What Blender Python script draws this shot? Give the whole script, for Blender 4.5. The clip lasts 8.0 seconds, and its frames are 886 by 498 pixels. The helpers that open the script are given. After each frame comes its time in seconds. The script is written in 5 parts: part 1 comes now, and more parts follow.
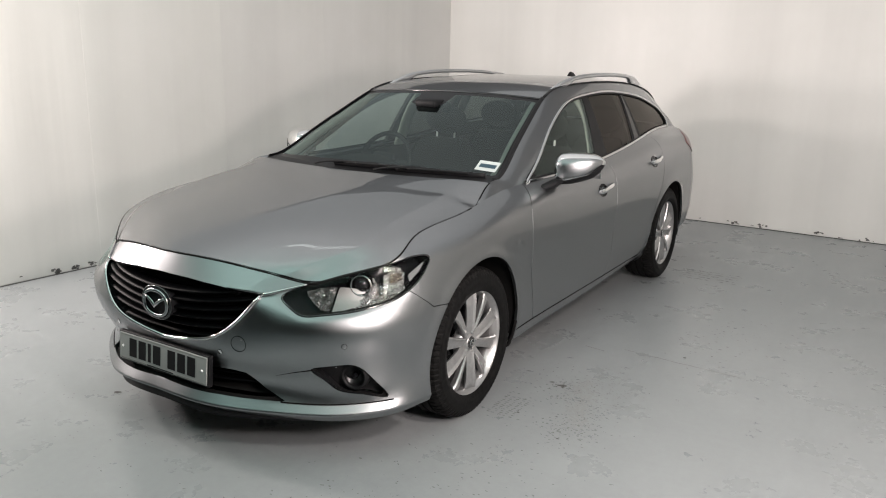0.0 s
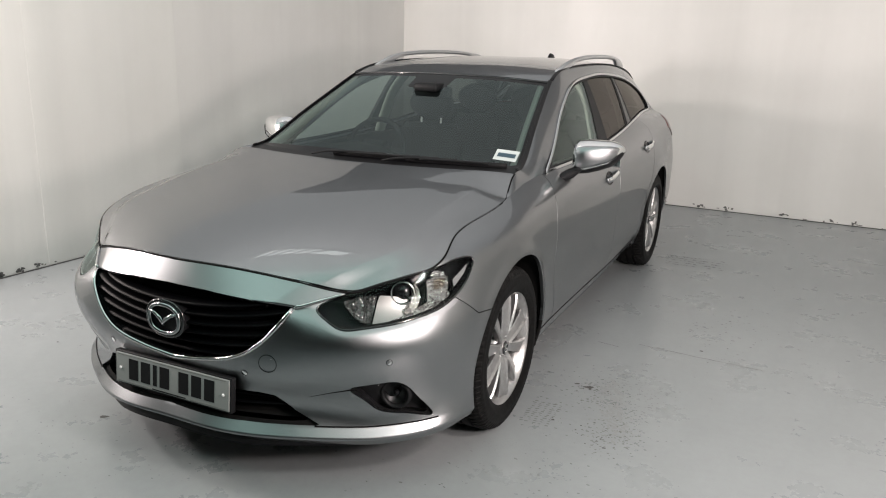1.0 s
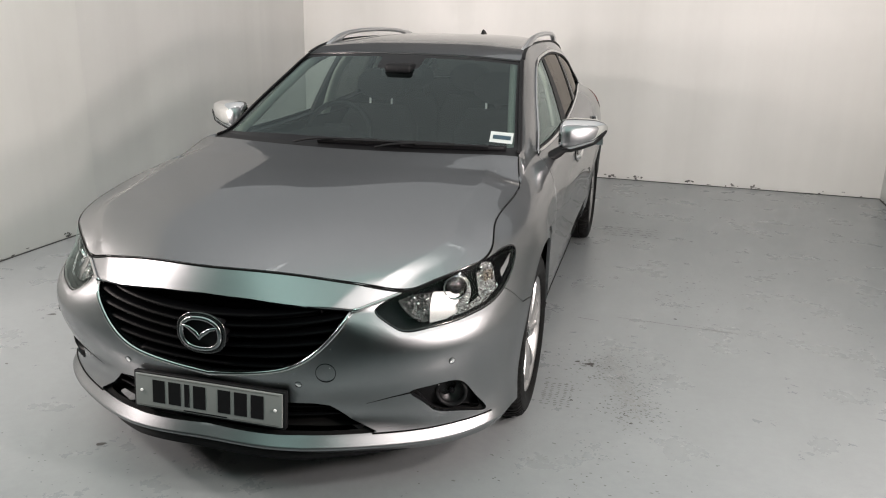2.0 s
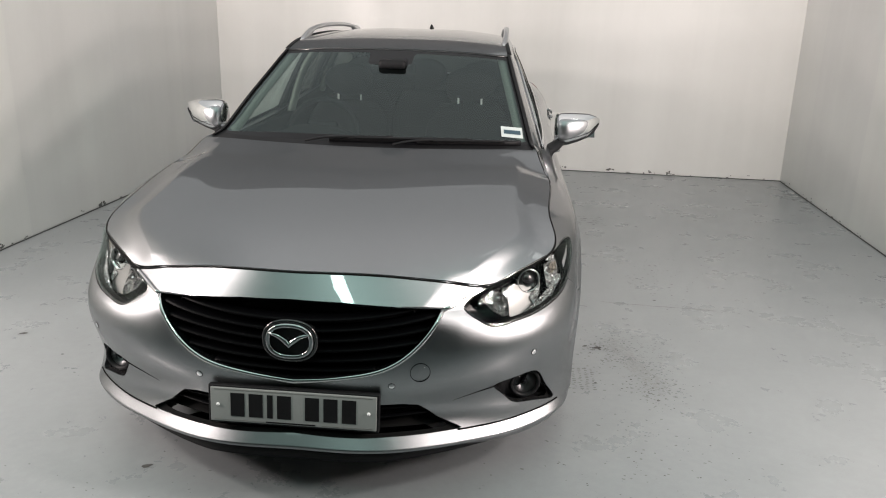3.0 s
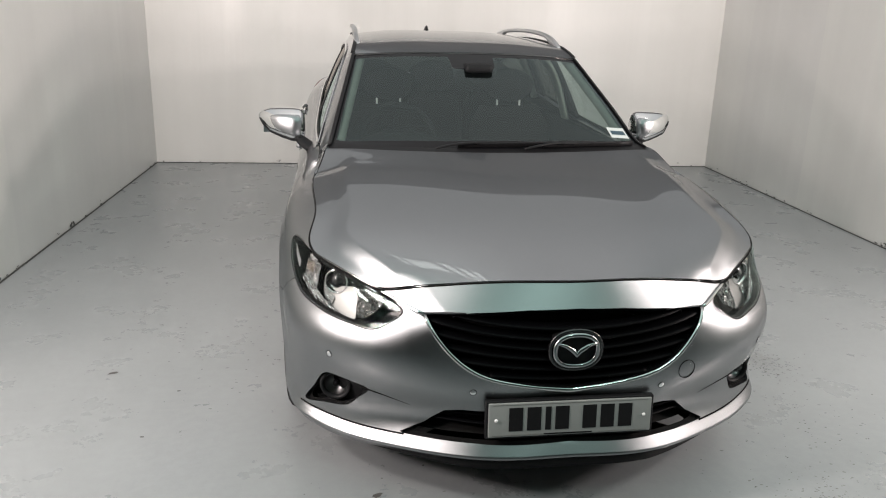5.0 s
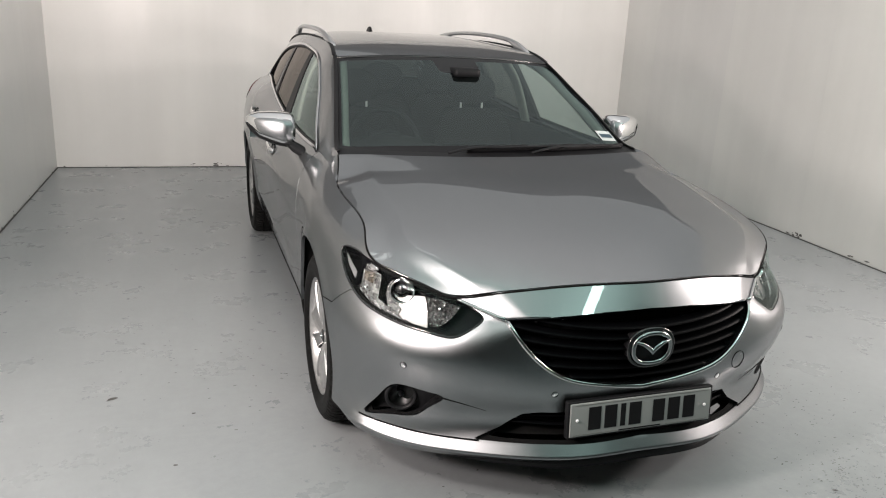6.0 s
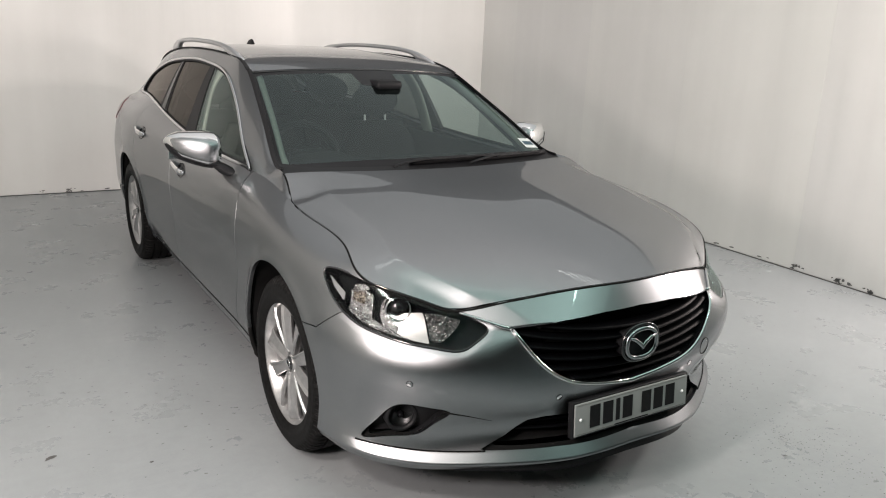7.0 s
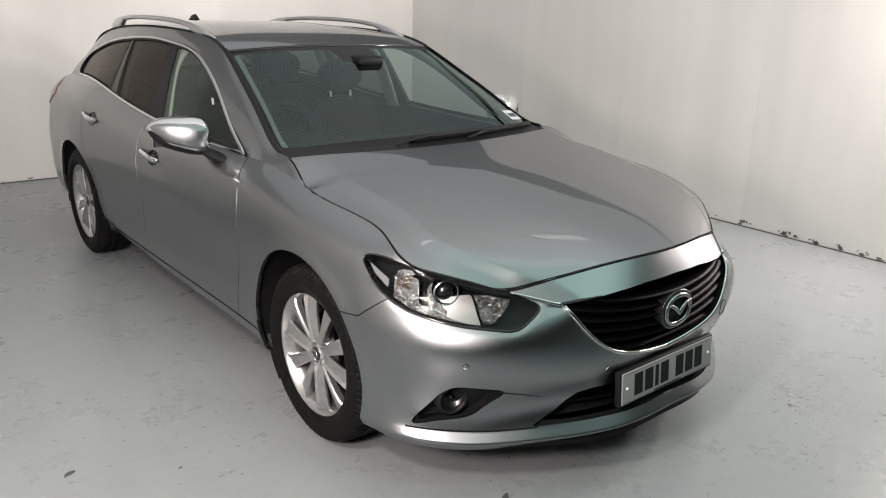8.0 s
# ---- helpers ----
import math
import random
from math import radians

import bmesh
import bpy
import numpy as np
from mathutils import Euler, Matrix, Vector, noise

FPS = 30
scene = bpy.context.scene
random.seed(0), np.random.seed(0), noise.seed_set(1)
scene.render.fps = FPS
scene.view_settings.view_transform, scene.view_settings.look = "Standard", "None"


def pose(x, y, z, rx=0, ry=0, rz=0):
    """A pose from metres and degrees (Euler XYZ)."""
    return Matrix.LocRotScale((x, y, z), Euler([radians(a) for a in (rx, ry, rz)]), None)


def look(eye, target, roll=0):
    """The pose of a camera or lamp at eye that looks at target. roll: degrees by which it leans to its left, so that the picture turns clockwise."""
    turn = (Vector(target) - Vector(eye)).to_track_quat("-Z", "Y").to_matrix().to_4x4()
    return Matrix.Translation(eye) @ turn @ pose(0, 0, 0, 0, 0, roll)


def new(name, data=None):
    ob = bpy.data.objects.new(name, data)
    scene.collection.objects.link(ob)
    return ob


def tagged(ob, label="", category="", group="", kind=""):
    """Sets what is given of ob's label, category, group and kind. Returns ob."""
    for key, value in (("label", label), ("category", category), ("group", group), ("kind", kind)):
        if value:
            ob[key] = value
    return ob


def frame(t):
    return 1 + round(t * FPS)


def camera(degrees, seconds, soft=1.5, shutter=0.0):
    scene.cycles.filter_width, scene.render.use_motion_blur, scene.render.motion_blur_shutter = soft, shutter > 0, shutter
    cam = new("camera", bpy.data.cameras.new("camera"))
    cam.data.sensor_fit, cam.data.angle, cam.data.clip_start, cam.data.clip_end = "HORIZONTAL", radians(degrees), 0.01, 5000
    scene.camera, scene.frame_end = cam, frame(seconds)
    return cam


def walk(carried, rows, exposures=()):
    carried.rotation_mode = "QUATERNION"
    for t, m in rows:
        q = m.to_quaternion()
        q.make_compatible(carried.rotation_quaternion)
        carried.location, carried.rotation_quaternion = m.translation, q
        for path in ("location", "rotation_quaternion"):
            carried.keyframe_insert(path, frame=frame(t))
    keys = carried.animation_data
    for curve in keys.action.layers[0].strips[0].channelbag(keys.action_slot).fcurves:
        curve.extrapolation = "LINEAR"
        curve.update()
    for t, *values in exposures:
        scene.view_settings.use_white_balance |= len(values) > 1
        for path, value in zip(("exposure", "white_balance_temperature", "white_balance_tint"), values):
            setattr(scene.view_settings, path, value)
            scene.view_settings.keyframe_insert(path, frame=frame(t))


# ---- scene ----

cam = camera(59.6, 8.0, soft=1.1)
PATH = [
    (0, (2.457, -2.762, 1.536), (1.425, -1.117, 1.058), 1.1),
    (0.5, (2.18, -2.72, 1.529), (1.216, -1.037, 1.039), 1.1),
    (1, (1.914, -2.732, 1.524), (1.07, -0.994, 1.005), 1.4),
    (1.5, (1.575, -2.825, 1.541), (0.906, -1.022, 0.993), 1.3),
    (1.7, (1.454, -2.845, 1.546), (0.853, -1.024, 0.98), 1.2),
    (2.8, (0.766, -2.957, 1.529), (0.556, -1.054, 0.95), 1.5),
    (3, (0.621, -3.007, 1.547), (0.465, -1.101, 0.961), 1.6),
    (3.5, (0.303, -3.042, 1.537), (0.231, -1.132, 0.948), 1.0),
    (4, (-0.033, -2.986, 1.554), (0.0, -1.081, 0.943), 0.9),
    (4.5, (-0.388, -2.989, 1.55), (-0.207, -1.088, 0.953), 1.8),
    (5, (-0.723, -2.98, 1.558), (-0.438, -1.089, 0.971), 1.7),
    (5.2, (-0.853, -2.934, 1.538), (-0.522, -1.051, 0.951), 1.7),
    (6.3, (-1.542, -2.79, 1.567), (-0.766, -1.035, 1.002), 3.3),
    (6.5, (-1.64, -2.75, 1.565), (-0.77, -1.036, 1.012), 3.3),
    (7, (-1.839, -2.584, 1.55), (-0.807, -0.958, 1.014), 2.5),
    (7.5, (-2.006, -2.433, 1.552), (-0.891, -0.874, 0.98), 2.1),
    (8, (-2.181, -2.287, 1.566), (-0.956, -0.827, 0.96), 1.4),
]
walk(cam, [(t, look(eye, target, roll)) for t, eye, target, roll in PATH])

# ---- world and lamps ----
world = bpy.data.worlds.new("world")
world.use_nodes = True
world.node_tree.nodes["Background"].inputs[0].default_value = (0.75, 0.8, 0.85, 1)
world.node_tree.nodes["Background"].inputs[1].default_value = 0.01
scene.world = world
scene.view_settings.exposure = 0.0


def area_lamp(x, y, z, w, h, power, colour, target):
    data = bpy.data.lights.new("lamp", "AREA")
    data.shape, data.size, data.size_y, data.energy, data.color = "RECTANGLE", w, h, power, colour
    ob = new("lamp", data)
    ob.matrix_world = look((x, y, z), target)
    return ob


COOL, WARM = (0.70, 1.0, 0.90), (1.0, 0.874, 0.836)
ROOM_TURN = -2.05  # degrees by which the room is turned against the car
room = pose(0, 0, 0, 0, 0, ROOM_TURN)


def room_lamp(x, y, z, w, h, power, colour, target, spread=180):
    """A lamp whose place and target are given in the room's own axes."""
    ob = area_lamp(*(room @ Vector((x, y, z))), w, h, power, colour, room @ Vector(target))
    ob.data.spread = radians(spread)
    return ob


LAMPS_X = (-1.1, 2.4)
# pale louvred lamps over the car, a wide mint light panel before it and a mint floodlight
for x in LAMPS_X:
    area_lamp(x, 0.7, 4.5, 0.9, 0.35, 2.2, (0.95, 1.0, 0.98), (x, 0.7, 0)).data.spread = radians(120)
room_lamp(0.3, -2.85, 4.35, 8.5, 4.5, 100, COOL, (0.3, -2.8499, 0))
# wide dim fill light added under the ceiling, no fixture known there
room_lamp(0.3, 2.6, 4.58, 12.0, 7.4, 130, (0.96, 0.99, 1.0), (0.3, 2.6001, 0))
room_lamp(0.6, -3.75, 3.95, 0.5, 0.28, 14, COOL, (0.3, 1.0, 0.5))
# two warm floodlights on each side wall, one above the other
for x, y, z, back, power in ((3.02, -1.25, 1.55, -2.6, 70), (3.02, -1.2, 2.36, -2.6, 70), (-2.49, -1.5, 1.52, 3.1, 70), (-2.49, -1.45, 2.40, 3.1, 70)):
    room_lamp(x, y, z, 0.34, 0.34, power, WARM, (back * 0.35, 5.2, 1.2), 172)

# ---- materials ----
def material(name, colour=(0.5, 0.5, 0.5), rough=0.5, metal=0.0, coat=0.0, coat_rough=0.03, spec=0.5):
    m = bpy.data.materials.new(name)
    m.use_nodes = True
    b = m.node_tree.nodes["Principled BSDF"]
    b.inputs["Base Color"].default_value = (*colour, 1)
    b.inputs["Roughness"].default_value, b.inputs["Metallic"].default_value = rough, metal
    b.inputs["Coat Weight"].default_value, b.inputs["Coat Roughness"].default_value = coat, coat_rough
    b.inputs["Specular IOR Level"].default_value = spec
    return m


def node(m, kind, **inputs):
    n = m.node_tree.nodes.new(kind)
    for key, value in inputs.items():
        n.inputs[key.replace("_", " ")].default_value = value
    return n


def join(m, a, out, b, into):
    m.node_tree.links.new(a.outputs[out], b.inputs[into])


def noise_of(m, scale, detail=4.0, rough=0.55, stretch=(1, 1, 1)):
    place = m.node_tree.nodes.new("ShaderNodeTexCoord")
    turn = node(m, "ShaderNodeMapping", Scale=stretch)
    join(m, place, "Object", turn, "Vector")
    n = node(m, "ShaderNodeTexNoise", Scale=scale, Detail=detail, Roughness=rough)
    join(m, turn, "Vector", n, "Vector")
    return n


def ramp(m, source, stops, out="Fac"):
    r = m.node_tree.nodes.new("ShaderNodeValToRGB")
    e = r.color_ramp.elements
    while len(e) < len(stops):
        e.new(0.5)
    for k, (pos, c) in zip(e, stops):
        k.position, k.color = pos, (*c, 1) if len(c) == 3 else c
    join(m, source, out, r, "Fac")
    return r


def grey(v):
    return (v, v, v)


def mixed(m, a, b, fac=None, blend="MIX", amount=0.5):
    """A colour mix of two nodes' colours."""
    n = m.node_tree.nodes.new("ShaderNodeMix")
    n.data_type, n.blend_type = "RGBA", blend
    n.inputs[0].default_value = amount
    if fac:
        m.node_tree.links.new(fac.outputs[0], n.inputs[0])
    m.node_tree.links.new(a.outputs["Color"], n.inputs[6])
    m.node_tree.links.new(b.outputs["Color"], n.inputs[7])
    return n


def bsdf(m):
    return m.node_tree.nodes["Principled BSDF"]


def bump(m, source, strength, distance, out="Fac"):
    b = node(m, "ShaderNodeBump", Strength=strength, Distance=distance)
    join(m, source, out, b, "Height")
    join(m, b, "Normal", bsdf(m), "Normal")
    return b


def paint_material():
    """Metallic paint: flakes that lie flat, a few that don't, and clear lacquer over both."""
    m = material("silver paint", (0.33, 0.34, 0.355), 0.5, 0.7)
    tilted, tree = bsdf(m), m.node_tree
    tilted.inputs["Specular IOR Level"].default_value = 0.0
    flat_, lacquer = tree.nodes.new("ShaderNodeBsdfGlossy"), tree.nodes.new("ShaderNodeBsdfGlossy")
    flat_.distribution = "BECKMANN"
    lacquer.inputs["Color"].default_value, lacquer.inputs["Roughness"].default_value = (0.9, 0.9, 0.9, 1), 0.014
    flake = noise_of(m, 2600, 1.0)
    tone = ramp(m, flake, [(0.3, (0.222, 0.230, 0.239)), (0.7, (0.312, 0.322, 0.334))])
    dust = noise_of(m, 3, 6)
    join(m, ramp(m, dust, [(0.3, grey(0.405)), (0.8, grey(0.44))]), "Color", flat_, "Roughness")
    join(m, tone, "Color", flat_, "Color")
    join(m, tone, "Color", tilted, "Base Color")
    body, coat, edge = tree.nodes.new("ShaderNodeMixShader"), tree.nodes.new("ShaderNodeMixShader"), tree.nodes.new("ShaderNodeFresnel")
    body.inputs[0].default_value = 0.05
    edge.inputs["IOR"].default_value = 1.5
    tree.links.new(flat_.outputs[0], body.inputs[1])
    tree.links.new(tilted.outputs[0], body.inputs[2])
    tree.links.new(edge.outputs[0], coat.inputs[0])
    tree.links.new(body.outputs[0], coat.inputs[1])
    tree.links.new(lacquer.outputs[0], coat.inputs[2])
    tree.links.new(coat.outputs[0], tree.nodes["Material Output"].inputs["Surface"])
    return m


def pane_material(name, tint, gloss_rough=0.0, base=0.08, gleam=(0.86, 1.0, 0.97)):
    """A thin pane: it lets light through with a tint and mirrors by Fresnel."""
    m = bpy.data.materials.new(name)
    m.use_nodes = True
    t = m.node_tree
    t.nodes.clear()
    out = t.nodes.new("ShaderNodeOutputMaterial")
    mix, clear, gloss = t.nodes.new("ShaderNodeMixShader"), t.nodes.new("ShaderNodeBsdfTransparent"), t.nodes.new("ShaderNodeBsdfGlossy")
    face = t.nodes.new("ShaderNodeLayerWeight")
    face.inputs["Blend"].default_value = 0.5
    power, fres = t.nodes.new("ShaderNodeMath"), t.nodes.new("ShaderNodeMath")
    power.operation, fres.operation = "POWER", "MULTIPLY_ADD"
    power.inputs[1].default_value, fres.inputs[1].default_value, fres.inputs[2].default_value = 5.8, 1.0 - base, base
    t.links.new(face.outputs["Facing"], power.inputs[0])
    t.links.new(power.outputs[0], fres.inputs[0])
    clear.inputs["Color"].default_value = (*tint, 1)
    gloss.inputs["Color"].default_value = (*gleam, 1)
    gloss.inputs["Roughness"].default_value = gloss_rough
    t.links.new(fres.outputs[0], mix.inputs[0])
    t.links.new(clear.outputs[0], mix.inputs[1])
    t.links.new(gloss.outputs[0], mix.inputs[2])
    t.links.new(mix.outputs[0], out.inputs["Surface"])
    return m


PAINT = paint_material()
CHROME = material("chrome", (0.58, 0.585, 0.59), 0.08, 1.0)
SATIN = material("satin aluminium", (0.62, 0.62, 0.63), 0.38, 1.0)
BLACK = material("black plastic", (0.009, 0.009, 0.010), 0.5, spec=0.18)
PIANO = material("gloss black", (0.008, 0.008, 0.009), 0.12, coat=0.6)
VOID = material("dark lining", (0.006, 0.006, 0.006), 0.9, spec=0.1)
GLASS = pane_material("windscreen glass", (0.43, 0.50, 0.485), base=0.075, gleam=(0.86, 1.0, 1.0))
SIDE_GLASS = pane_material("side glass", (0.86, 0.91, 0.87), base=0.045)
DARK_GLASS = pane_material("privacy glass", (0.15, 0.155, 0.145), base=0.03, gleam=(0.62, 0.58, 0.54))
LENS = pane_material("lamp lens", (0.96, 0.96, 0.96), base=0.01)


def rubber_material():
    m = material("tyre rubber", (0.02, 0.02, 0.021), 0.46, spec=0.035)
    n = noise_of(m, 60, 5)
    join(m, ramp(m, n, [(0.35, grey(0.005)), (0.75, grey(0.012))]), "Color", bsdf(m), "Base Color")
    bump(m, n, 0.25, 0.002)
    return m


RUBBER = rubber_material()


def alloy_material():
    m = material("alloy wheel paint", (0.62, 0.62, 0.63), 0.30, 0.8, 0.5, 0.1)
    n = noise_of(m, 45, 5)
    join(m, ramp(m, n, [(0.3, grey(0.34)), (0.7, grey(0.43))]), "Color", bsdf(m), "Base Color")
    return m


ALLOY = alloy_material()
BARREL = material("dusty wheel barrel", (0.24, 0.24, 0.24), 0.42, 0.8)
MATT = material("matt black film", (0.010, 0.010, 0.011), 0.5, spec=0.15)
DIM = material("dim reflector", (0.16, 0.16, 0.165), 0.3, 1.0)
BEZEL = material("lamp bezel", (0.005, 0.005, 0.006), 0.16, spec=0.06)
TAIL = material("red lens", (0.12, 0.004, 0.005), 0.12, coat=0.2)
PLATE_FACE = material("plate face", (0.235, 0.245, 0.24), 0.6, spec=0.15)
WHITE_PLASTIC = material("white plastic", (0.8, 0.8, 0.8), 0.4)
NAVY = material("dark print", (0.02, 0.05, 0.07), 0.5)


def cloth_material(name, lo, hi, scale=120):
    m = material(name, hi, 0.9, spec=0.2)
    n = noise_of(m, scale, 3)
    join(m, ramp(m, n, [(0.3, lo), (0.7, hi)]), "Color", bsdf(m), "Base Color")
    return m


SEAT = cloth_material("black seat cloth", grey(0.002), grey(0.005), 400)
DASH = cloth_material("dashboard grain", grey(0.006), grey(0.013), 900)
LINER = cloth_material("pale headlining", (0.26, 0.28, 0.25), (0.33, 0.35, 0.31))

def crystal_material(name, lo, hi, scale, rough=0.18):
    """Bright moulded plastic broken into small facets."""
    m = material(name, hi, rough, 0.85)
    place = m.node_tree.nodes.new("ShaderNodeTexCoord")
    cells = node(m, "ShaderNodeTexVoronoi", Scale=scale)
    join(m, place, "Object", cells, "Vector")
    join(m, ramp(m, cells, [(0.0, lo), (0.6, hi)], "Distance"), "Color", bsdf(m), "Base Color")
    bump(m, cells, 1.0, 0.02, "Distance")
    return m


CRYSTAL = crystal_material("faceted clear reflector", grey(0.45), grey(0.95), 95)
SMOKED = crystal_material("faceted smoked reflector", grey(0.01), grey(0.42), 80, 0.12)
AMBER_CRYSTAL = crystal_material("faceted amber reflector", (0.34, 0.25, 0.18), (0.74, 0.66, 0.58), 110)
SILVERED = material("satin silver plastic", (0.24, 0.245, 0.24), 0.38, 0.85)


def floor_material():
    """Grey floor paint on concrete: cloudy tone, scuffed and pitted patches, uneven gloss."""
    m = material("painted concrete", (0.4, 0.42, 0.42), 0.35, spec=0.5)
    broad, cloud, grain, pits = noise_of(m, 0.55, 5, 0.6), noise_of(m, 3.2, 10, 0.68), noise_of(m, 26, 8, 0.7), noise_of(m, 130, 3, 0.6)
    wear = noise_of(m, 1.5, 8, 0.72)
    drag = noise_of(m, 2.0, 6, 0.65, (1.0, 0.16, 1.0))
    tone = ramp(m, broad, [(0.3, (0.226, 0.243, 0.250)), (0.7, (0.264, 0.281, 0.288))])

    def times(a_out, node_, amount):
        n = m.node_tree.nodes.new("ShaderNodeMix")
        n.data_type, n.blend_type = "RGBA", "MULTIPLY"
        n.inputs[0].default_value = amount
        m.node_tree.links.new(a_out, n.inputs[6])
        m.node_tree.links.new(node_.outputs["Color"], n.inputs[7])
        return n.outputs[2]

    out = times(tone.outputs["Color"], ramp(m, cloud, [(0.30, grey(0.93)), (0.66, grey(1.03))]), 0.7)
    out = times(out, ramp(m, drag, [(0.35, grey(0.95)), (0.65, grey(1.03))]), 0.8)
    out = times(out, ramp(m, grain, [(0.36, grey(0.92)), (0.60, grey(1.02))]), 0.6)
    # dark pits and rubbed grime inside the worn patches
    patch = ramp(m, wear, [(0.60, grey(0)), (0.74, grey(1))])
    speck = ramp(m, pits, [(0.34, (0.62, 0.63, 0.61)), (0.46, grey(1.0))])
    rub = m.node_tree.nodes.new("ShaderNodeMix")
    rub.data_type, rub.blend_type = "RGBA", "MULTIPLY"
    m.node_tree.links.new(patch.outputs["Color"], rub.inputs[0])
    m.node_tree.links.new(out, rub.inputs[6])
    m.node_tree.links.new(speck.outputs["Color"], rub.inputs[7])
    m.node_tree.links.new(rub.outputs[2], bsdf(m).inputs["Base Color"])
    join(m, ramp(m, cloud, [(0.3, grey(0.25)), (0.7, grey(0.33))]), "Color", bsdf(m), "Roughness")
    rough = bump(m, grain, 0.10, 0.002)
    dents = node(m, "ShaderNodeBump", Strength=0.12, Distance=0.0015)
    join(m, pits, "Fac", dents, "Height")
    join(m, dents, "Normal", rough, "Normal")
    return m


def wall_material():
    """White emulsion on boards: each board a shade of its own, long upright lamp reflections put into the tone, a few
    scuffs and grey smears.
    """
    m = material("white wall paint", (0.75, 0.75, 0.72), 0.36)
    broad, streak, fine = noise_of(m, 0.8, 5, 0.6), noise_of(m, 1.6, 4, 0.55, (1.6, 1.6, 0.07)), noise_of(m, 160, 3)
    a = ramp(m, broad, [(0.3, (0.765, 0.76, 0.735)), (0.7, (0.83, 0.825, 0.805))])
    # upright streaks of reflected lamps, put into the wall's colour
    b = ramp(m, streak, [(0.32, grey(0.92)), (0.68, grey(1.0))])
    tone = mixed(m, a, b, blend="MULTIPLY", amount=0.9)
    one = m.node_tree.nodes.new("ShaderNodeObjectInfo")
    shade = ramp(m, one, [(0.0, (0.925, 0.92, 0.925)), (1.0, (1.0, 1.0, 0.985))], "Random")
    final = m.node_tree.nodes.new("ShaderNodeMix")
    final.data_type, final.blend_type = "RGBA", "MULTIPLY"
    final.inputs[0].default_value = 1.0
    m.node_tree.links.new(tone.outputs[2], final.inputs[6])
    m.node_tree.links.new(shade.outputs["Color"], final.inputs[7])
    m.node_tree.links.new(final.outputs[2], bsdf(m).inputs["Base Color"])
    join(m, ramp(m, streak, [(0.3, grey(0.28)), (0.7, grey(0.46))]), "Color", bsdf(m), "Roughness")
    wide = bump(m, streak, 0.22, 0.03)
    orange = node(m, "ShaderNodeBump", Strength=0.06, Distance=0.002)
    join(m, fine, "Fac", orange, "Height")
    join(m, orange, "Normal", wide, "Normal")
    return m


FLOOR, WALL = floor_material(), wall_material()
GRIME = material("grime", (0.06, 0.058, 0.055), 0.9)
FAINT = material("worn paint", (0.135, 0.142, 0.138), 0.6)
CHALK = material("chalky scratch", (0.38, 0.385, 0.38), 0.8)
SMUDGE = material("smudge", (0.13, 0.13, 0.125), 0.8)
# pale tone for worn floor paint and for sheen put into the colour
PALE_STREAKS = material("pale floor streaks", (0.238, 0.248, 0.248), 0.5)

# ---- the car's lines: half of the body, front towards -y, mirrored in x ----
def natural(t, p):
    """A natural cubic spline through the rows p at t, as a function."""
    t, p = np.asarray(t, float), np.asarray(p, float)
    n, h = len(t), np.diff(t)
    a, r = np.eye(n), np.zeros((n,) + p.shape[1:])
    for i in range(1, n - 1):
        a[i, i - 1 : i + 2] = h[i - 1], 2 * (h[i - 1] + h[i]), h[i]
        r[i] = 6 * ((p[i + 1] - p[i]) / h[i] - (p[i] - p[i - 1]) / h[i - 1])
    m = np.linalg.solve(a, r.reshape(n, -1)).reshape(r.shape)

    def at(q):
        q = np.asarray(q, float)
        i = np.clip(np.searchsorted(t, q) - 1, 0, n - 2)
        shape = (-1,) + (1,) * (p.ndim - 1)
        hh, u, w = h[i].reshape(shape), (t[i + 1] - q).reshape(shape), (q - t[i]).reshape(shape)
        return (m[i] * u**3 + m[i + 1] * w**3) / (6 * hh) + (p[i] / hh - m[i] * hh / 6) * u + (p[i + 1] / hh - m[i + 1] * hh / 6) * w

    return at


def chord(p):
    return np.r_[0, np.cumsum(np.linalg.norm(np.diff(np.asarray(p, float), axis=0), axis=1))]


STATIONS = [-0.30, 0, 0.40, 0.9, 1.7, 2.35, 2.8, 3.25]


def line(x, nose, tail, z):
    """A line along the body: five stations round the nose, eight on the side, three round the tail."""
    return np.column_stack([x, nose + STATIONS + tail, z])


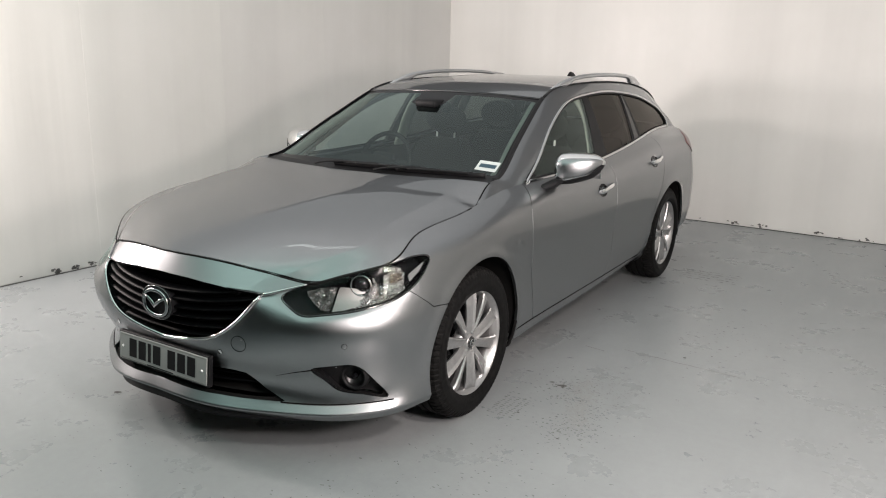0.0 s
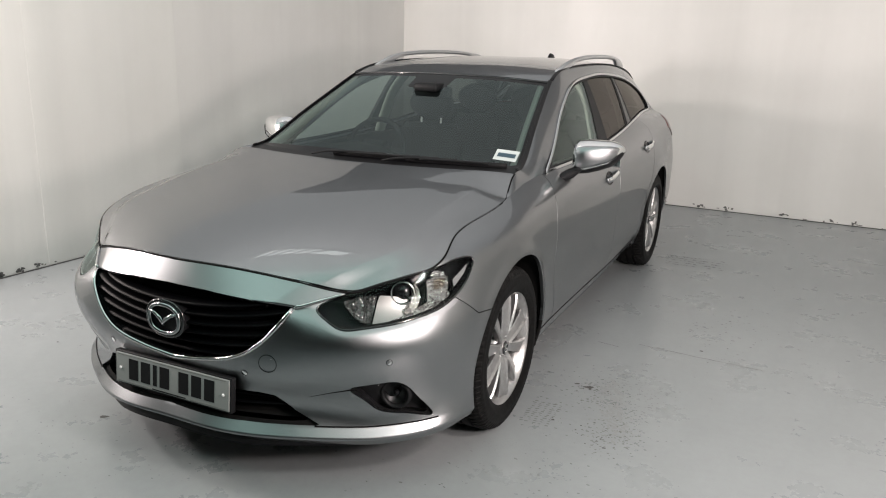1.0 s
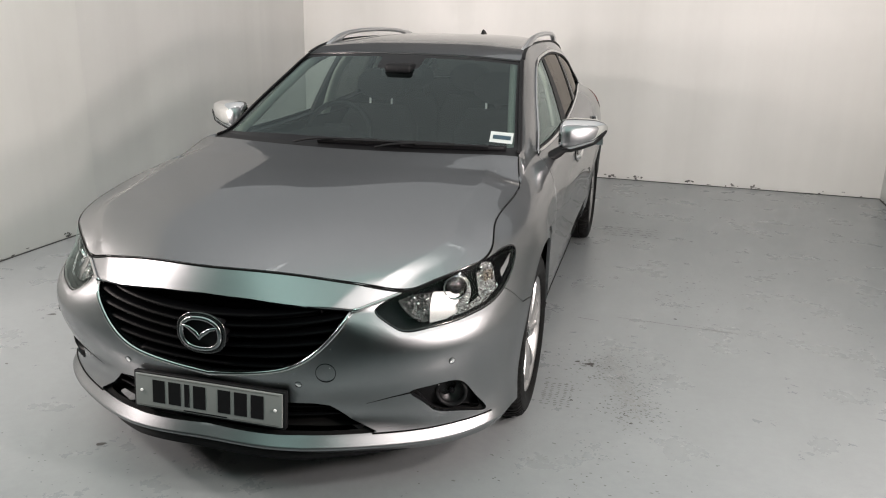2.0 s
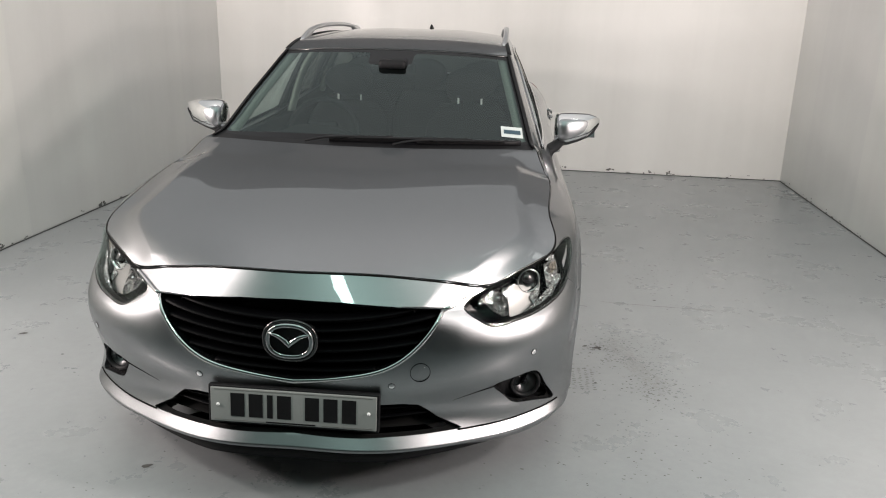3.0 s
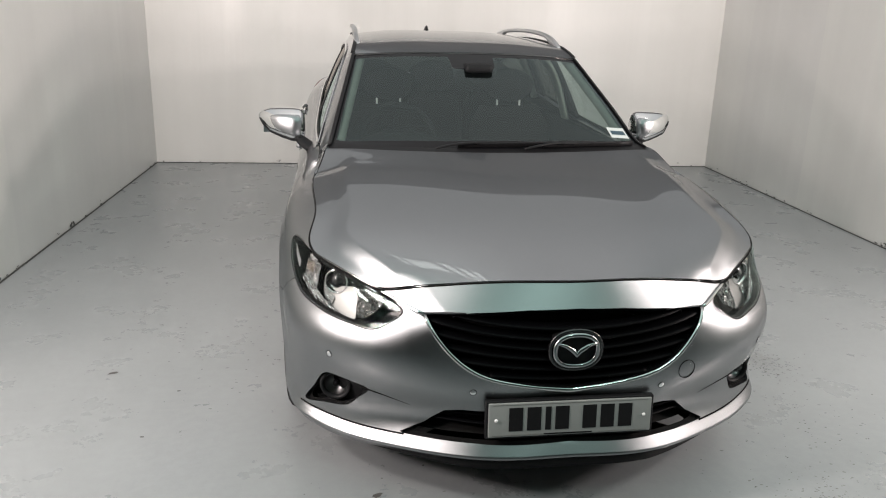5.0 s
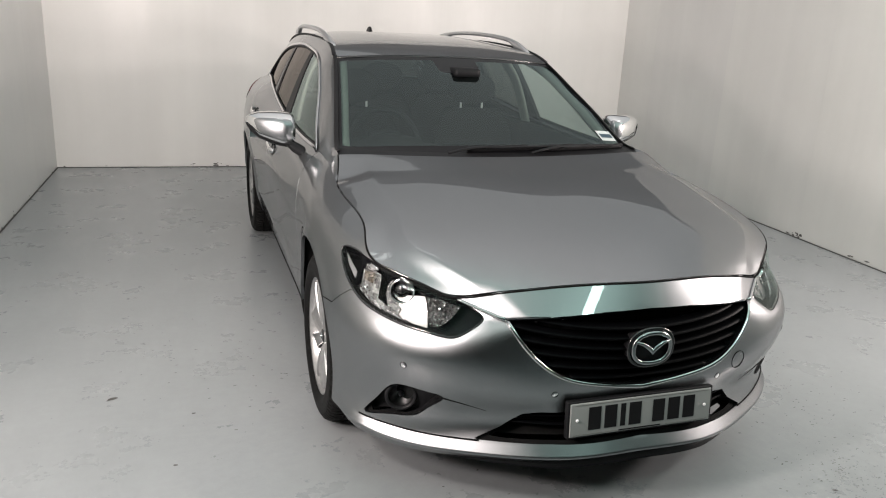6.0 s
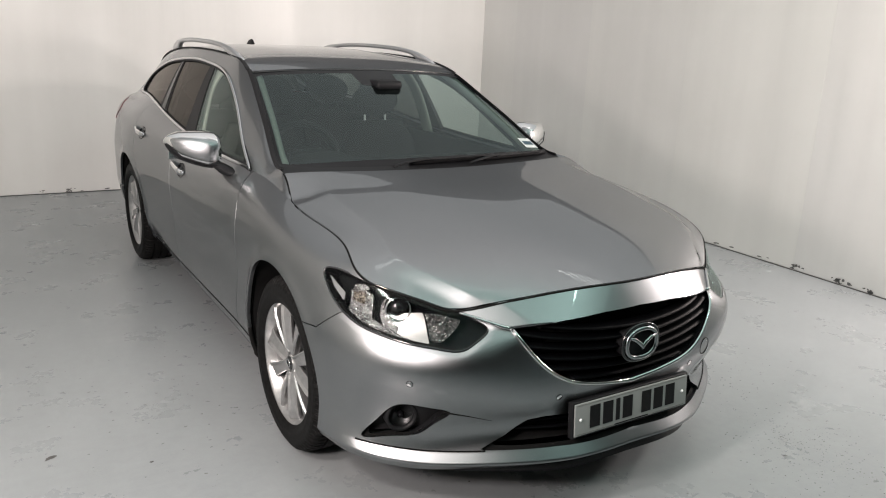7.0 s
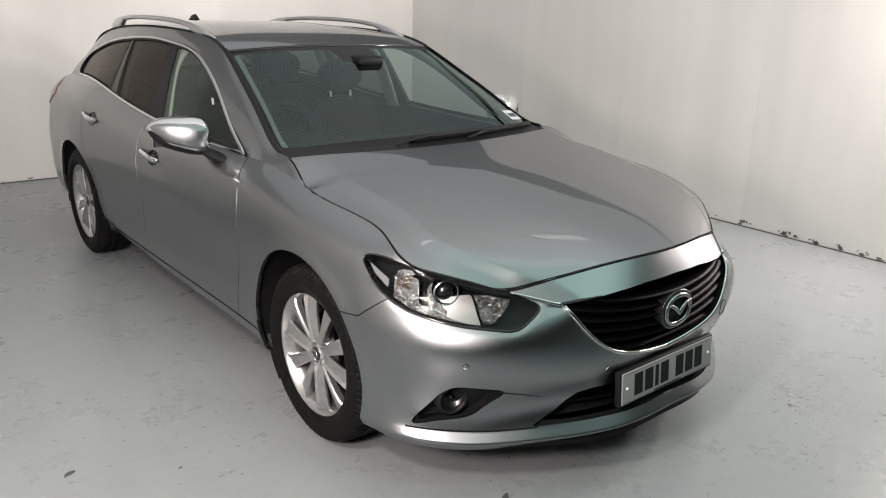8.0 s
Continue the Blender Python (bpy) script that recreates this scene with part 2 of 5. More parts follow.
LEVELS = [
    line([0, 0.31, 0.548, 0.710, 0.826, 0.874, 0.87, 0.840, 0.81, 0.81, 0.82, 0.845, 0.83, 0.74, 0.45, 0],
         [-0.917, -0.877, -0.740, -0.640, -0.518], [3.60, 3.80, 3.86],
         [0.218, 0.205, 0.180, 0.178, 0.188, 0.195, 0.195, 0.185, 0.175, 0.185, 0.20, 0.22, 0.24, 0.26, 0.28, 0.28]),
    line([0, 0.315, 0.566, 0.727, 0.845, 0.890, 0.89, 0.862, 0.845, 0.845, 0.852, 0.87, 0.855, 0.76, 0.46, 0],
         [-0.958, -0.919, -0.776, -0.660, -0.530], [3.62, 3.82, 3.88],
         [0.250, 0.238, 0.216, 0.212, 0.222, 0.225, 0.225, 0.215, 0.205, 0.215, 0.24, 0.25, 0.27, 0.29, 0.31, 0.31]),
    line([0, 0.31, 0.553, 0.710, 0.835, 0.893, 0.90, 0.872, 0.858, 0.86, 0.868, 0.885, 0.87, 0.78, 0.47, 0],
         [-0.932, -0.893, -0.755, -0.64, -0.515], [3.64, 3.84, 3.90],
         [0.288, 0.275, 0.252, 0.246, 0.254, 0.258, 0.26, 0.26, 0.25, 0.265, 0.285, 0.29, 0.30, 0.31, 0.33, 0.33]),
    line([0, 0.30, 0.522, 0.688, 0.816, 0.898, 0.912, 0.882, 0.872, 0.873, 0.885, 0.90, 0.885, 0.79, 0.47, 0],
         [-0.895, -0.865, -0.755, -0.65, -0.525], [3.66, 3.85, 3.91],
         [0.335, 0.325, 0.308, 0.30, 0.305, 0.32, 0.33, 0.33, 0.33, 0.34, 0.36, 0.37, 0.38, 0.38, 0.39, 0.39]),
    line([0, 0.30, 0.503, 0.691, 0.823, 0.902, 0.918, 0.888, 0.878, 0.882, 0.895, 0.91, 0.892, 0.80, 0.48, 0],
         [-0.90, -0.892, -0.829, -0.714, -0.563], [3.67, 3.85, 3.91],
         [0.45, 0.45, 0.455, 0.46, 0.465, 0.46, 0.45, 0.45, 0.45, 0.46, 0.48, 0.48, 0.48, 0.48, 0.50, 0.50]),
    line([0, 0.30, 0.506, 0.694, 0.823, 0.901, 0.918, 0.893, 0.89, 0.895, 0.91, 0.92, 0.90, 0.80, 0.48, 0],
         [-0.925, -0.889, -0.821, -0.703, -0.556], [3.66, 3.83, 3.88],
         [0.60, 0.60, 0.605, 0.60, 0.60, 0.60, 0.60, 0.60, 0.60, 0.62, 0.64, 0.64, 0.64, 0.64, 0.66, 0.66]),
    line([0, 0.30, 0.48, 0.675, 0.80, 0.882, 0.912, 0.897, 0.895, 0.897, 0.906, 0.912, 0.89, 0.79, 0.47, 0],
         [-0.92, -0.872, -0.785, -0.645, -0.505], [3.61, 3.76, 3.80],
         [0.70, 0.6935, 0.675, 0.672, 0.685, 0.71, 0.73, 0.74, 0.75, 0.77, 0.79, 0.80, 0.80, 0.80, 0.82, 0.82]),
    line([0, 0.30, 0.51, 0.67, 0.79, 0.858, 0.885, 0.873, 0.863, 0.862, 0.865, 0.86, 0.84, 0.76, 0.45, 0],
         [-0.895, -0.825, -0.735, -0.63, -0.495], [3.57, 3.70, 3.74],
         [0.755, 0.735, 0.70, 0.71, 0.735, 0.785, 0.82, 0.85, 0.87, 0.89, 0.93, 0.96, 0.96, 0.95, 0.96, 0.96]),
    line([0, 0.30, 0.55, 0.66, 0.78, 0.780, 0.792, 0.775, 0.785, 0.785, 0.765, 0.735, 0.70, 0.66, 0.40, 0],
         [-0.861, -0.805, -0.697, -0.612, -0.485], [3.52, 3.64, 3.68],
         [0.794, 0.773, 0.720, 0.741, 0.781, 0.855, 0.892, 0.935, 0.945, 0.967, 1.02, 1.06, 1.06, 1.05, 1.06, 1.06]),
]
FLIP = np.array([-1, 1, 1])


def both(p):
    """A line with its first stations mirrored ahead of it and its last behind it."""
    return np.concatenate([(p * FLIP)[3:0:-1], p, (p * FLIP)[-2:-5:-1]])


ALONG = chord(both(LEVELS[4]))
ALONG = ALONG - ALONG[3]
UP = np.array([0, 0.035, 0.072, 0.127, 0.262, 0.412, 0.522, 0.592, 0.682])
V_TOP = UP[-1]
S_REAR = ALONG[-4]
_body = natural(ALONG, np.stack([both(p) for p in LEVELS], 1))


def creased_nose(p, s, w):
    """The nose panel's points p with a crease that runs from the grille's corner to the hood's; w is 0 at the grille and 1 at the hood."""
    d = p[..., 0] - (0.385 + 0.062 * w)
    tent = np.where(d > 0, np.clip(1 - d / 0.12, 0, 1), np.clip(1 + d / 0.36, 0, 1) ** 2) * (np.abs(s) < 0.9)
    return p + tent[..., None] * np.array([0.004, -0.007, 0.009])


def skin(s, v):
    """Points of the body's lower skin for a grid of s (along) and v (up)."""
    s = np.asarray(s, float)
    rows, v = np.moveaxis(_body(s), 1, 0), np.asarray(v, float)
    low = np.clip(v, 0, UP[2])
    i = np.clip(np.searchsorted(UP, low) - 1, 0, 1)
    w = ((low - UP[i]) / (UP[i + 1] - UP[i]))[:, None, None]
    flat = rows[i] * (1 - w) + rows[i + 1] * w
    upper = natural(UP[2:], rows[2:])(np.clip(v, UP[2], V_TOP))
    # the nose panel is straight from the grille up to the hood
    w = np.clip((v - UP[6]) / (V_TOP - UP[6]), 0, 1)[:, None]
    panel = creased_nose(rows[6][None] * (1 - w[..., None]) + rows[8][None] * w[..., None], s[None], w)
    near = (np.clip((0.72 - np.abs(s)) / 0.10, 0, 1)[None] * (v > UP[6])[:, None])[..., None]
    upper = upper * (1 - near) + panel * near
    return np.moveaxis(np.where((v < UP[2])[:, None, None], flat, upper), 0, 1)


_top = natural(ALONG, both(LEVELS[-1]))


def TOP(s):
    s = np.asarray(s, float)
    return creased_nose(_top(s), s, 1.0)


S_OF = dict(tip=float(np.interp(0.575, TOP(np.linspace(0, 1.1, 200))[:, 0], np.linspace(0, 1.1, 200))))


def s_at(y):
    """The place along the skin at which its top line passes y, on the side."""
    q = np.linspace(0.8, S_REAR - 0.9, 900)
    return float(np.interp(y, TOP(q)[:, 1], q))


# edge of roof and windscreen, from the foot of the windscreen pillar to the tail
CANT = natural([0.165, 0.28, 0.367, 0.47, 0.7, 1.0, 1.25, 1.6, 2.2, 2.8, 3.2, 3.45, 3.6],
               np.column_stack([[0.786, 0.757, 0.742, 0.733, 0.695, 0.640, 0.600, 0.578, 0.575, 0.565, 0.55, 0.53, 0.52],
                                [0.90, 0.950, 0.980, 0.985, 1.085, 1.235, 1.345, 1.395, 1.405, 1.375, 1.31, 1.22, 1.13]]))


def cant(y):
    y = np.atleast_1d(y)
    xz = CANT(y)
    return np.column_stack([xz[:, 0], y, xz[:, 1]])


def belt(y):
    q = np.linspace(0.8, S_REAR - 0.6, 900)
    p = TOP(q)
    y = np.atleast_1d(y)
    return np.column_stack([np.interp(y, p[:, 1], p[:, 0]), y, np.interp(y, p[:, 1], p[:, 2])])


def house(y, w):
    """Points of the glasshouse's side, w from 0 at the belt to 1 at the cant rail."""
    a, b, w = belt(y)[:, None], cant(y)[:, None], np.asarray(w)[None, :, None]
    p = a + (b - a) * w
    rise = np.clip((b - a)[..., 2:] / 0.4, 0, 1)
    p[..., :1] += 0.055 * rise * (w * (1 - w)) + 0.03 * rise * w**3 * (1 - w) * 2
    return p


def coons(front, side, rear, mid, nu, nv, power):
    """A patch from the middle line to a side line and its mirror: front and rear run outwards, side and mid run backwards."""
    u, v = np.linspace(0, 1, nu), np.linspace(0, 1, nv)
    f, r, s, m = front(u)[:, None], rear(u)[:, None], side(v)[None], mid(v)[None]
    uu, vv = u[:, None, None], v[None, :, None]
    out = np.empty((nu, nv, 3))
    for n in range(3):
        b = uu[..., 0] if n == 0 else power(uu[..., 0])
        w = vv[..., 0]
        corner = (1 - b) * (1 - w) * f[0, 0, n] + b * (1 - w) * f[-1, 0, n] + (1 - b) * w * r[0, 0, n] + b * w * r[-1, 0, n]
        out[..., n] = (1 - b) * m[..., n] + b * s[..., n] + (1 - w) * f[..., n] + w * r[..., n] - corner
    return out


def crowned(p):
    return lambda u: u**p


def creased(at, share, soft):
    """Nearly flat to a crease at the given share of the width, then falling to the edge."""
    knee = lambda u: ((u - at) + np.sqrt((u - at) ** 2 + soft**2)) / 2
    k0, k1 = knee(np.array(0.0)), knee(np.array(1.0))
    return lambda u: share * u**2.2 + (1 - share) * (knee(u) - k0) / (k1 - k0)


def run(points, mirrored=False):
    """A curve through points by its length, from 0 to 1; mirrored: it starts level, at x = 0."""
    p = np.asarray(points, float)
    if mirrored:
        d = chord(p)
        c = natural(np.r_[-d[2:0:-1], d], np.concatenate([(p * FLIP)[2:0:-1], p]))
        return lambda u: c(np.asarray(u) * d[-1])
    d = chord(p)
    c = natural(d, p)
    return lambda u: c(np.asarray(u) * d[-1])


# ---- mesh helpers ----
def grid_faces(nu, nv, flip=False, wrap=False):
    i = np.arange((nu if wrap else nu - 1))[:, None] * nv
    j = np.arange(nv - 1)[None]
    k = ((np.arange(nu if wrap else nu - 1) + 1) % nu)[:, None] * nv
    f = np.stack([i + j, k + j, k + j + 1, i + j + 1], -1).reshape(-1, 4)
    return (f[:, ::-1] if flip else f).tolist()


def clip(v, faces, val):
    """The part of a mesh where val, given by vertex, is not negative, cut along its zero line."""
    v, val = np.asarray(v, float), np.asarray(val, float)
    verts, cuts, out = list(map(tuple, v)), {}, []

    def cut(a, b):
        key = (a, b) if a < b else (b, a)
        if key not in cuts:
            t = val[key[0]] / (val[key[0]] - val[key[1]])
            cuts[key] = len(verts)
            verts.append(tuple(v[key[0]] * (1 - t) + v[key[1]] * t))
        return cuts[key]

    sign = val >= 0
    for f in faces:
        inside = [bool(sign[i]) for i in f]
        if all(inside):
            out.append(list(f))
        elif any(inside):
            poly = []
            for n, a in enumerate(f):
                b = f[(n + 1) % len(f)]
                if sign[a]:
                    poly.append(a)
                if sign[a] != sign[b]:
                    poly.append(cut(a, b))
            if len(poly) > 2:
                out.append(poly)
    used = sorted({i for f in out for i in f})
    back = {i: n for n, i in enumerate(used)}
    return np.array([verts[i] for i in used]).reshape(-1, 3), [[back[i] for i in f] for f in out]


def inside(p, polygon):
    """Signed distance of points (n, 2) to a closed polygon, positive inside."""
    p, a = np.asarray(p, float), np.asarray(polygon, float)
    b = np.roll(a, -1, 0)
    best, odd = np.full(len(p), 1e9), np.zeros(len(p), bool)
    for (ax, ay), (bx, by) in zip(a, b):
        dx, dy = bx - ax, by - ay
        t = np.clip(((p[:, 0] - ax) * dx + (p[:, 1] - ay) * dy) / max(dx * dx + dy * dy, 1e-12), 0, 1)
        best = np.minimum(best, np.hypot(p[:, 0] - ax - t * dx, p[:, 1] - ay - t * dy))
        cross = (ay > p[:, 1]) != (by > p[:, 1])
        odd ^= cross & (p[:, 0] < (bx - ax) * (p[:, 1] - ay) / (by - ay if by != ay else 1e-12) + ax)
    return np.where(odd, best, -best)


def rounded(points, n=8):
    """A closed smooth line through points."""
    p = np.asarray(points, float)
    q = np.concatenate([p[-3:], p, p[:3]])
    d = chord(q)
    c = natural(d, q)
    t = np.concatenate([np.linspace(d[i], d[i + 1], n, endpoint=False) for i in range(3, 3 + len(p))])
    return c(t)


def normals(v, faces):
    v = np.asarray(v)
    out = np.zeros_like(v)
    for f in faces:
        n = np.cross(v[f[1]] - v[f[0]], v[f[2]] - v[f[0]])
        if len(f) > 3:
            n = n + np.cross(v[f[2]] - v[f[0]], v[f[3]] - v[f[0]])
        for i in f:
            out[i] += n
    return out / np.maximum(np.linalg.norm(out, axis=1, keepdims=True), 1e-12)


def rim(v, faces, depth=0.014):
    """The mesh with its open edges folded inwards by depth; the fold has vertices of its own, so that it shades sharp."""
    n = normals(v, faces)
    count = {}
    for f in faces:
        for a, b in zip(f, f[1:] + f[:1]):
            key = (a, b) if a < b else (b, a)
            count[key] = None if key in count else (a, b)
    verts, out, made = list(map(tuple, v)), [list(f) for f in faces], {}
    for pair in count.values():
        if pair is None:
            continue
        for i in pair:
            if i not in made:
                made[i] = len(verts)
                verts.append(tuple(v[i]))
                verts.append(tuple(np.asarray(v[i]) - n[i] * depth))
        a, b = made[pair[0]], made[pair[1]]
        out.append([b, a, a + 1, b + 1])
    return np.array(verts), out


def link(name, v, faces, mat, parent=None, label="", smooth=True):
    me = bpy.data.meshes.new(name)
    me.from_pydata([tuple(map(float, p)) for p in v], [], [list(map(int, f)) for f in faces])
    if smooth:
        me.polygons.foreach_set("use_smooth", [True] * len(me.polygons))
    if mat:
        me.materials.append(mat)
    me.update()
    ob = new(name, me)
    ob.parent = parent
    if label:
        ob["label"] = label
    return ob


def mirror(v, faces):
    return np.asarray(v) * FLIP, [list(f)[::-1] for f in faces]


def pair(name, v, faces, mat, parents, label=""):
    """The part on the +x side and its mirror image on the -x side."""
    if not isinstance(parents, (tuple, list)):
        parents = (parents, parents)
    return link(name, v, faces, mat, parents[0], label), link(name, *mirror(v, faces), mat, parents[1], label)


def merged(*pieces):
    v, f = [], []
    for pv, pf in pieces:
        n = sum(len(a) for a in v)
        v.append(np.asarray(pv, float).reshape(-1, 3))
        f += [[i + n for i in q] for q in pf]
    return np.concatenate(v), f


def moved(piece, m):
    v, f = piece
    m = np.array(m)
    return np.asarray(v) @ m[:3, :3].T + m[:3, 3], f


def lathe(profile, n=48, closed=False):
    """A turned piece round the x axis from rows of (radius, x)."""
    p = np.asarray(profile, float)
    a = np.linspace(0, 2 * np.pi, n, endpoint=False)
    v = np.stack([np.broadcast_to(p[None, :, 1], (n, len(p))), np.cos(a)[:, None] * p[None, :, 0], np.sin(a)[:, None] * p[None, :, 0]], -1)
    return v.reshape(-1, 3), grid_faces(n, len(p), wrap=True)


def tube(points, wide, high=None, sides=10, up=(0, 0, 1), caps=True, closed=False):
    """A rod of oval section along a line; wide and high may follow the line."""
    p = np.asarray(points, float)
    n = len(p)
    high = wide if high is None else high
    wide, high = np.broadcast_to(wide, n), np.broadcast_to(high, n)
    t = np.gradient(p, axis=0) if not closed else np.roll(p, -1, 0) - np.roll(p, 1, 0)
    t /= np.linalg.norm(t, axis=1, keepdims=True)
    up = np.broadcast_to(np.asarray(up, float), (n, 3))
    side = np.cross(t, up)
    side /= np.maximum(np.linalg.norm(side, axis=1, keepdims=True), 1e-9)
    over = np.cross(side, t)
    a = np.linspace(0, 2 * np.pi, sides, endpoint=False) + np.pi / sides
    ring = p[:, None] + side[:, None] * (np.cos(a)[None, :, None] * wide[:, None, None]) + over[:, None] * (np.sin(a)[None, :, None] * high[:, None, None])
    faces = []
    for i in range(n if closed else n - 1):
        k = (i + 1) % n
        for j in range(sides):
            faces.append([i * sides + j, i * sides + (j + 1) % sides, k * sides + (j + 1) % sides, k * sides + j])
    if caps and not closed:
        faces += [list(range(sides))[::-1], [(n - 1) * sides + j for j in range(sides)]]
    return ring.reshape(-1, 3), faces


def box(x0, x1, y0, y1, z0, z1, bevel=0.0):
    bm = bmesh.new()
    bmesh.ops.create_cube(bm, size=1)
    for v in bm.verts:
        v.co = ((x0 + x1) / 2 + v.co.x * (x1 - x0), (y0 + y1) / 2 + v.co.y * (y1 - y0), (z0 + z1) / 2 + v.co.z * (z1 - z0))
    if bevel:
        bmesh.ops.bevel(bm, geom=bm.edges[:], offset=bevel, segments=3, affect="EDGES", profile=0.6)
    return from_bm(bm)


def from_bm(bm):
    bm.verts.index_update()
    out = np.array([v.co[:] for v in bm.verts]), [[v.index for v in f.verts] for f in bm.faces]
    bm.free()
    return out


def ball(x, y, z, rx, ry, rz, nu=20, nv=12):
    a, b = np.linspace(0, 2 * np.pi, nu, endpoint=False), np.linspace(-np.pi / 2, np.pi / 2, nv)
    v = np.stack([x + rx * np.cos(a)[:, None] * np.cos(b), y + ry * np.sin(a)[:, None] * np.cos(b), z + np.broadcast_to(rz * np.sin(b), (nu, nv))], -1)
    return v.reshape(-1, 3), grid_faces(nu, nv, wrap=True)


# ---- the room ----
def slab(name, x0, x1, y0, y1, z0, z1, mat, label, category):
    v, f = moved(box(x0, x1, y0, y1, z0, z1), room)
    return tagged(link(name, v, f, mat, smooth=False), label, category, kind="structure")


# greys of the unseen surroundings, set for what the car's paint and glass reflect
HALL_FRONT = material("dark unseen wall", (0.14, 0.145, 0.145), 0.8)
CEILING = material("grey ceiling", (0.42, 0.42, 0.42), 0.8)
HALL = material("grey hall", (0.36, 0.36, 0.36), 0.8)
X0, X1, Y0, Y1, H = -2.66, 3.19, -2.4, 5.08, 2.62
slab("floor", -9, 9, -12, 8, -0.2, 0, FLOOR, "grey painted concrete floor with scuffs and stains", "floor")
wall_west = slab("wall_west", X0 - 0.12, X0 - 0.014, Y0, Y1, 0.006, H, WALL, "white painted side wall of upright boards", "wall")
wall_east = slab("wall_east", X1 + 0.014, X1 + 0.12, Y0, Y1, 0.006, H, WALL, "white painted side wall of upright boards", "wall")
slab("wall_north", X0 - 0.12, X1 + 0.12, Y1, Y1 + 0.12, 0.006, H, WALL, "white painted back wall behind the car", "wall")
# outer walls and ceiling out of view, added to shape reflections and bounced light
slab("unseen_wall_north", -9, 9, 8, 8.2, 0, 4.61, HALL, "unseen grey outer wall, added for reflections", "wall")
slab("unseen_wall_south", -9, 9, -12.2, -12, 0, 4.61, HALL_FRONT, "unseen dark outer wall, added to darken reflections", "wall")
slab("unseen_wall_west", -9.2, -9, -12, 8, 0, 4.61, HALL, "unseen grey outer wall, added for reflections", "wall")
slab("unseen_wall_east", 9, 9.2, -12, 8, 0, 4.61, HALL, "unseen grey outer wall, added for reflections", "wall")
slab("ceiling", -9, 9, -12, 8, 4.62, 4.8, CEILING, "unseen grey ceiling, added to bounce light", "ceiling")

# painted boards on the side walls, each a little out of true
board_rng = random.Random(5)
for wall_, face_, way_, joints in ((wall_west, X0, -1, (Y0, -1.94, -0.72, 0.50, 1.72, 2.94, 4.16, Y1)), (wall_east, X1, 1, (Y0, -1.70, -0.48, 0.74, 2.00, 3.22, 4.44, Y1))):
    for y0, y1 in zip(joints, joints[1:]):
        a, b = (face_ + way_ * board_rng.uniform(0.0, 0.0006) for _ in range(2))
        back = face_ + way_ * 0.0135
        v = np.array([(x, y, z) for z in (0.006, H) for x, y in ((a, y0 + 0.0004), (b, y1 - 0.0004), (back, y1 - 0.0004), (back, y0 + 0.0004))])
        f = [[0, 1, 5, 4], [1, 2, 6, 5], [2, 3, 7, 6], [3, 0, 4, 7], [4, 5, 6, 7], [3, 2, 1, 0]]
        link("panel", *moved((v, f if way_ > 0 else [q[::-1] for q in f]), room), WALL, wall_, smooth=False)

# louvres under the two lamps over the car
LAMP_WHITE = material("lamp housing", (0.7, 0.7, 0.7), 0.5)
for x in LAMPS_X:
    fixture = tagged(new("ceiling_lamp"), "white louvred ceiling lamp with pale light", "lamp", group="ceiling lamps")
    link("housing", *merged(box(x - 0.5, x + 0.5, 0.48, 0.92, 4.52, 4.62, 0.004), box(x - 0.5, x + 0.5, 0.48, 0.505, 4.44, 4.52), box(x - 0.5, x + 0.5, 0.895, 0.92, 4.44, 4.52)), LAMP_WHITE, fixture)
    for k in range(6):
        c = x - 0.45 + 0.18 * k
        link("slat", *box(c - 0.035, c + 0.035, 0.506, 0.894, 4.455, 4.475), LAMP_WHITE, fixture, smooth=False)


# ---- the car's body ----
car = tagged(new("estate_car"), "silver metallic estate car with roof rails on grey floor", "car")

ROOT2 = 2**0.5
ARCHES = ((0.03, 0.33, 0.385), (2.765, 0.33, 0.385))
HEADLIGHT = rounded([(-0.083, 0.714), (-0.02, 0.728), (0.08, 0.750), (0.18, 0.771), (0.28, 0.789), (0.352, 0.793), (0.386, 0.781), (0.377, 0.755),
                     (0.345, 0.712), (0.295, 0.675), (0.232, 0.649), (0.150, 0.633), (0.050, 0.620), (-0.055, 0.613), (-0.125, 0.616),
                     (-0.160, 0.640), (-0.185, 0.668), (-0.140, 0.694)])
FOG = rounded([(-0.088, 0.401), (-0.035, 0.414), (0.017, 0.419), (0.075, 0.414), (0.115, 0.385), (0.165, 0.325), (0.207, 0.268), (0.140, 0.276),
               (0.070, 0.288), (0.012, 0.303), (-0.035, 0.345)])
GRILLE_LOW = [(0.446, 0.672), (0.432, 0.645), (0.41, 0.612), (0.35, 0.548), (0.28, 0.505), (0.18, 0.477), (0.08, 0.4585), (0, 0.447)]
GRILLE_TOP = [(0, 0.722), (0.15, 0.717), (0.30, 0.703), (0.40, 0.689), (0.446, 0.680)]
INTAKE = [(0, 0.375), (0.22, 0.374), (0.33, 0.374), (0.38, 0.364), (0.44, 0.308), (0.522, 0.258), (0.30, 0.277), (0, 0.289)]
FENDER = [(-0.62, 0.90), (-0.60, 0.74), (-0.43, 0.671), (-0.334, 0.593), (-0.18, 0.583), (0.05, 0.4), (0.3, 0.262), (0.645, 0.262), (0.60, 0.40),
          (0.563, 0.55), (0.548, 0.68), (0.545, 0.80), (0.575, 0.87), (0.64, 0.94), (0.64, 1.3), (-0.62, 1.3)]
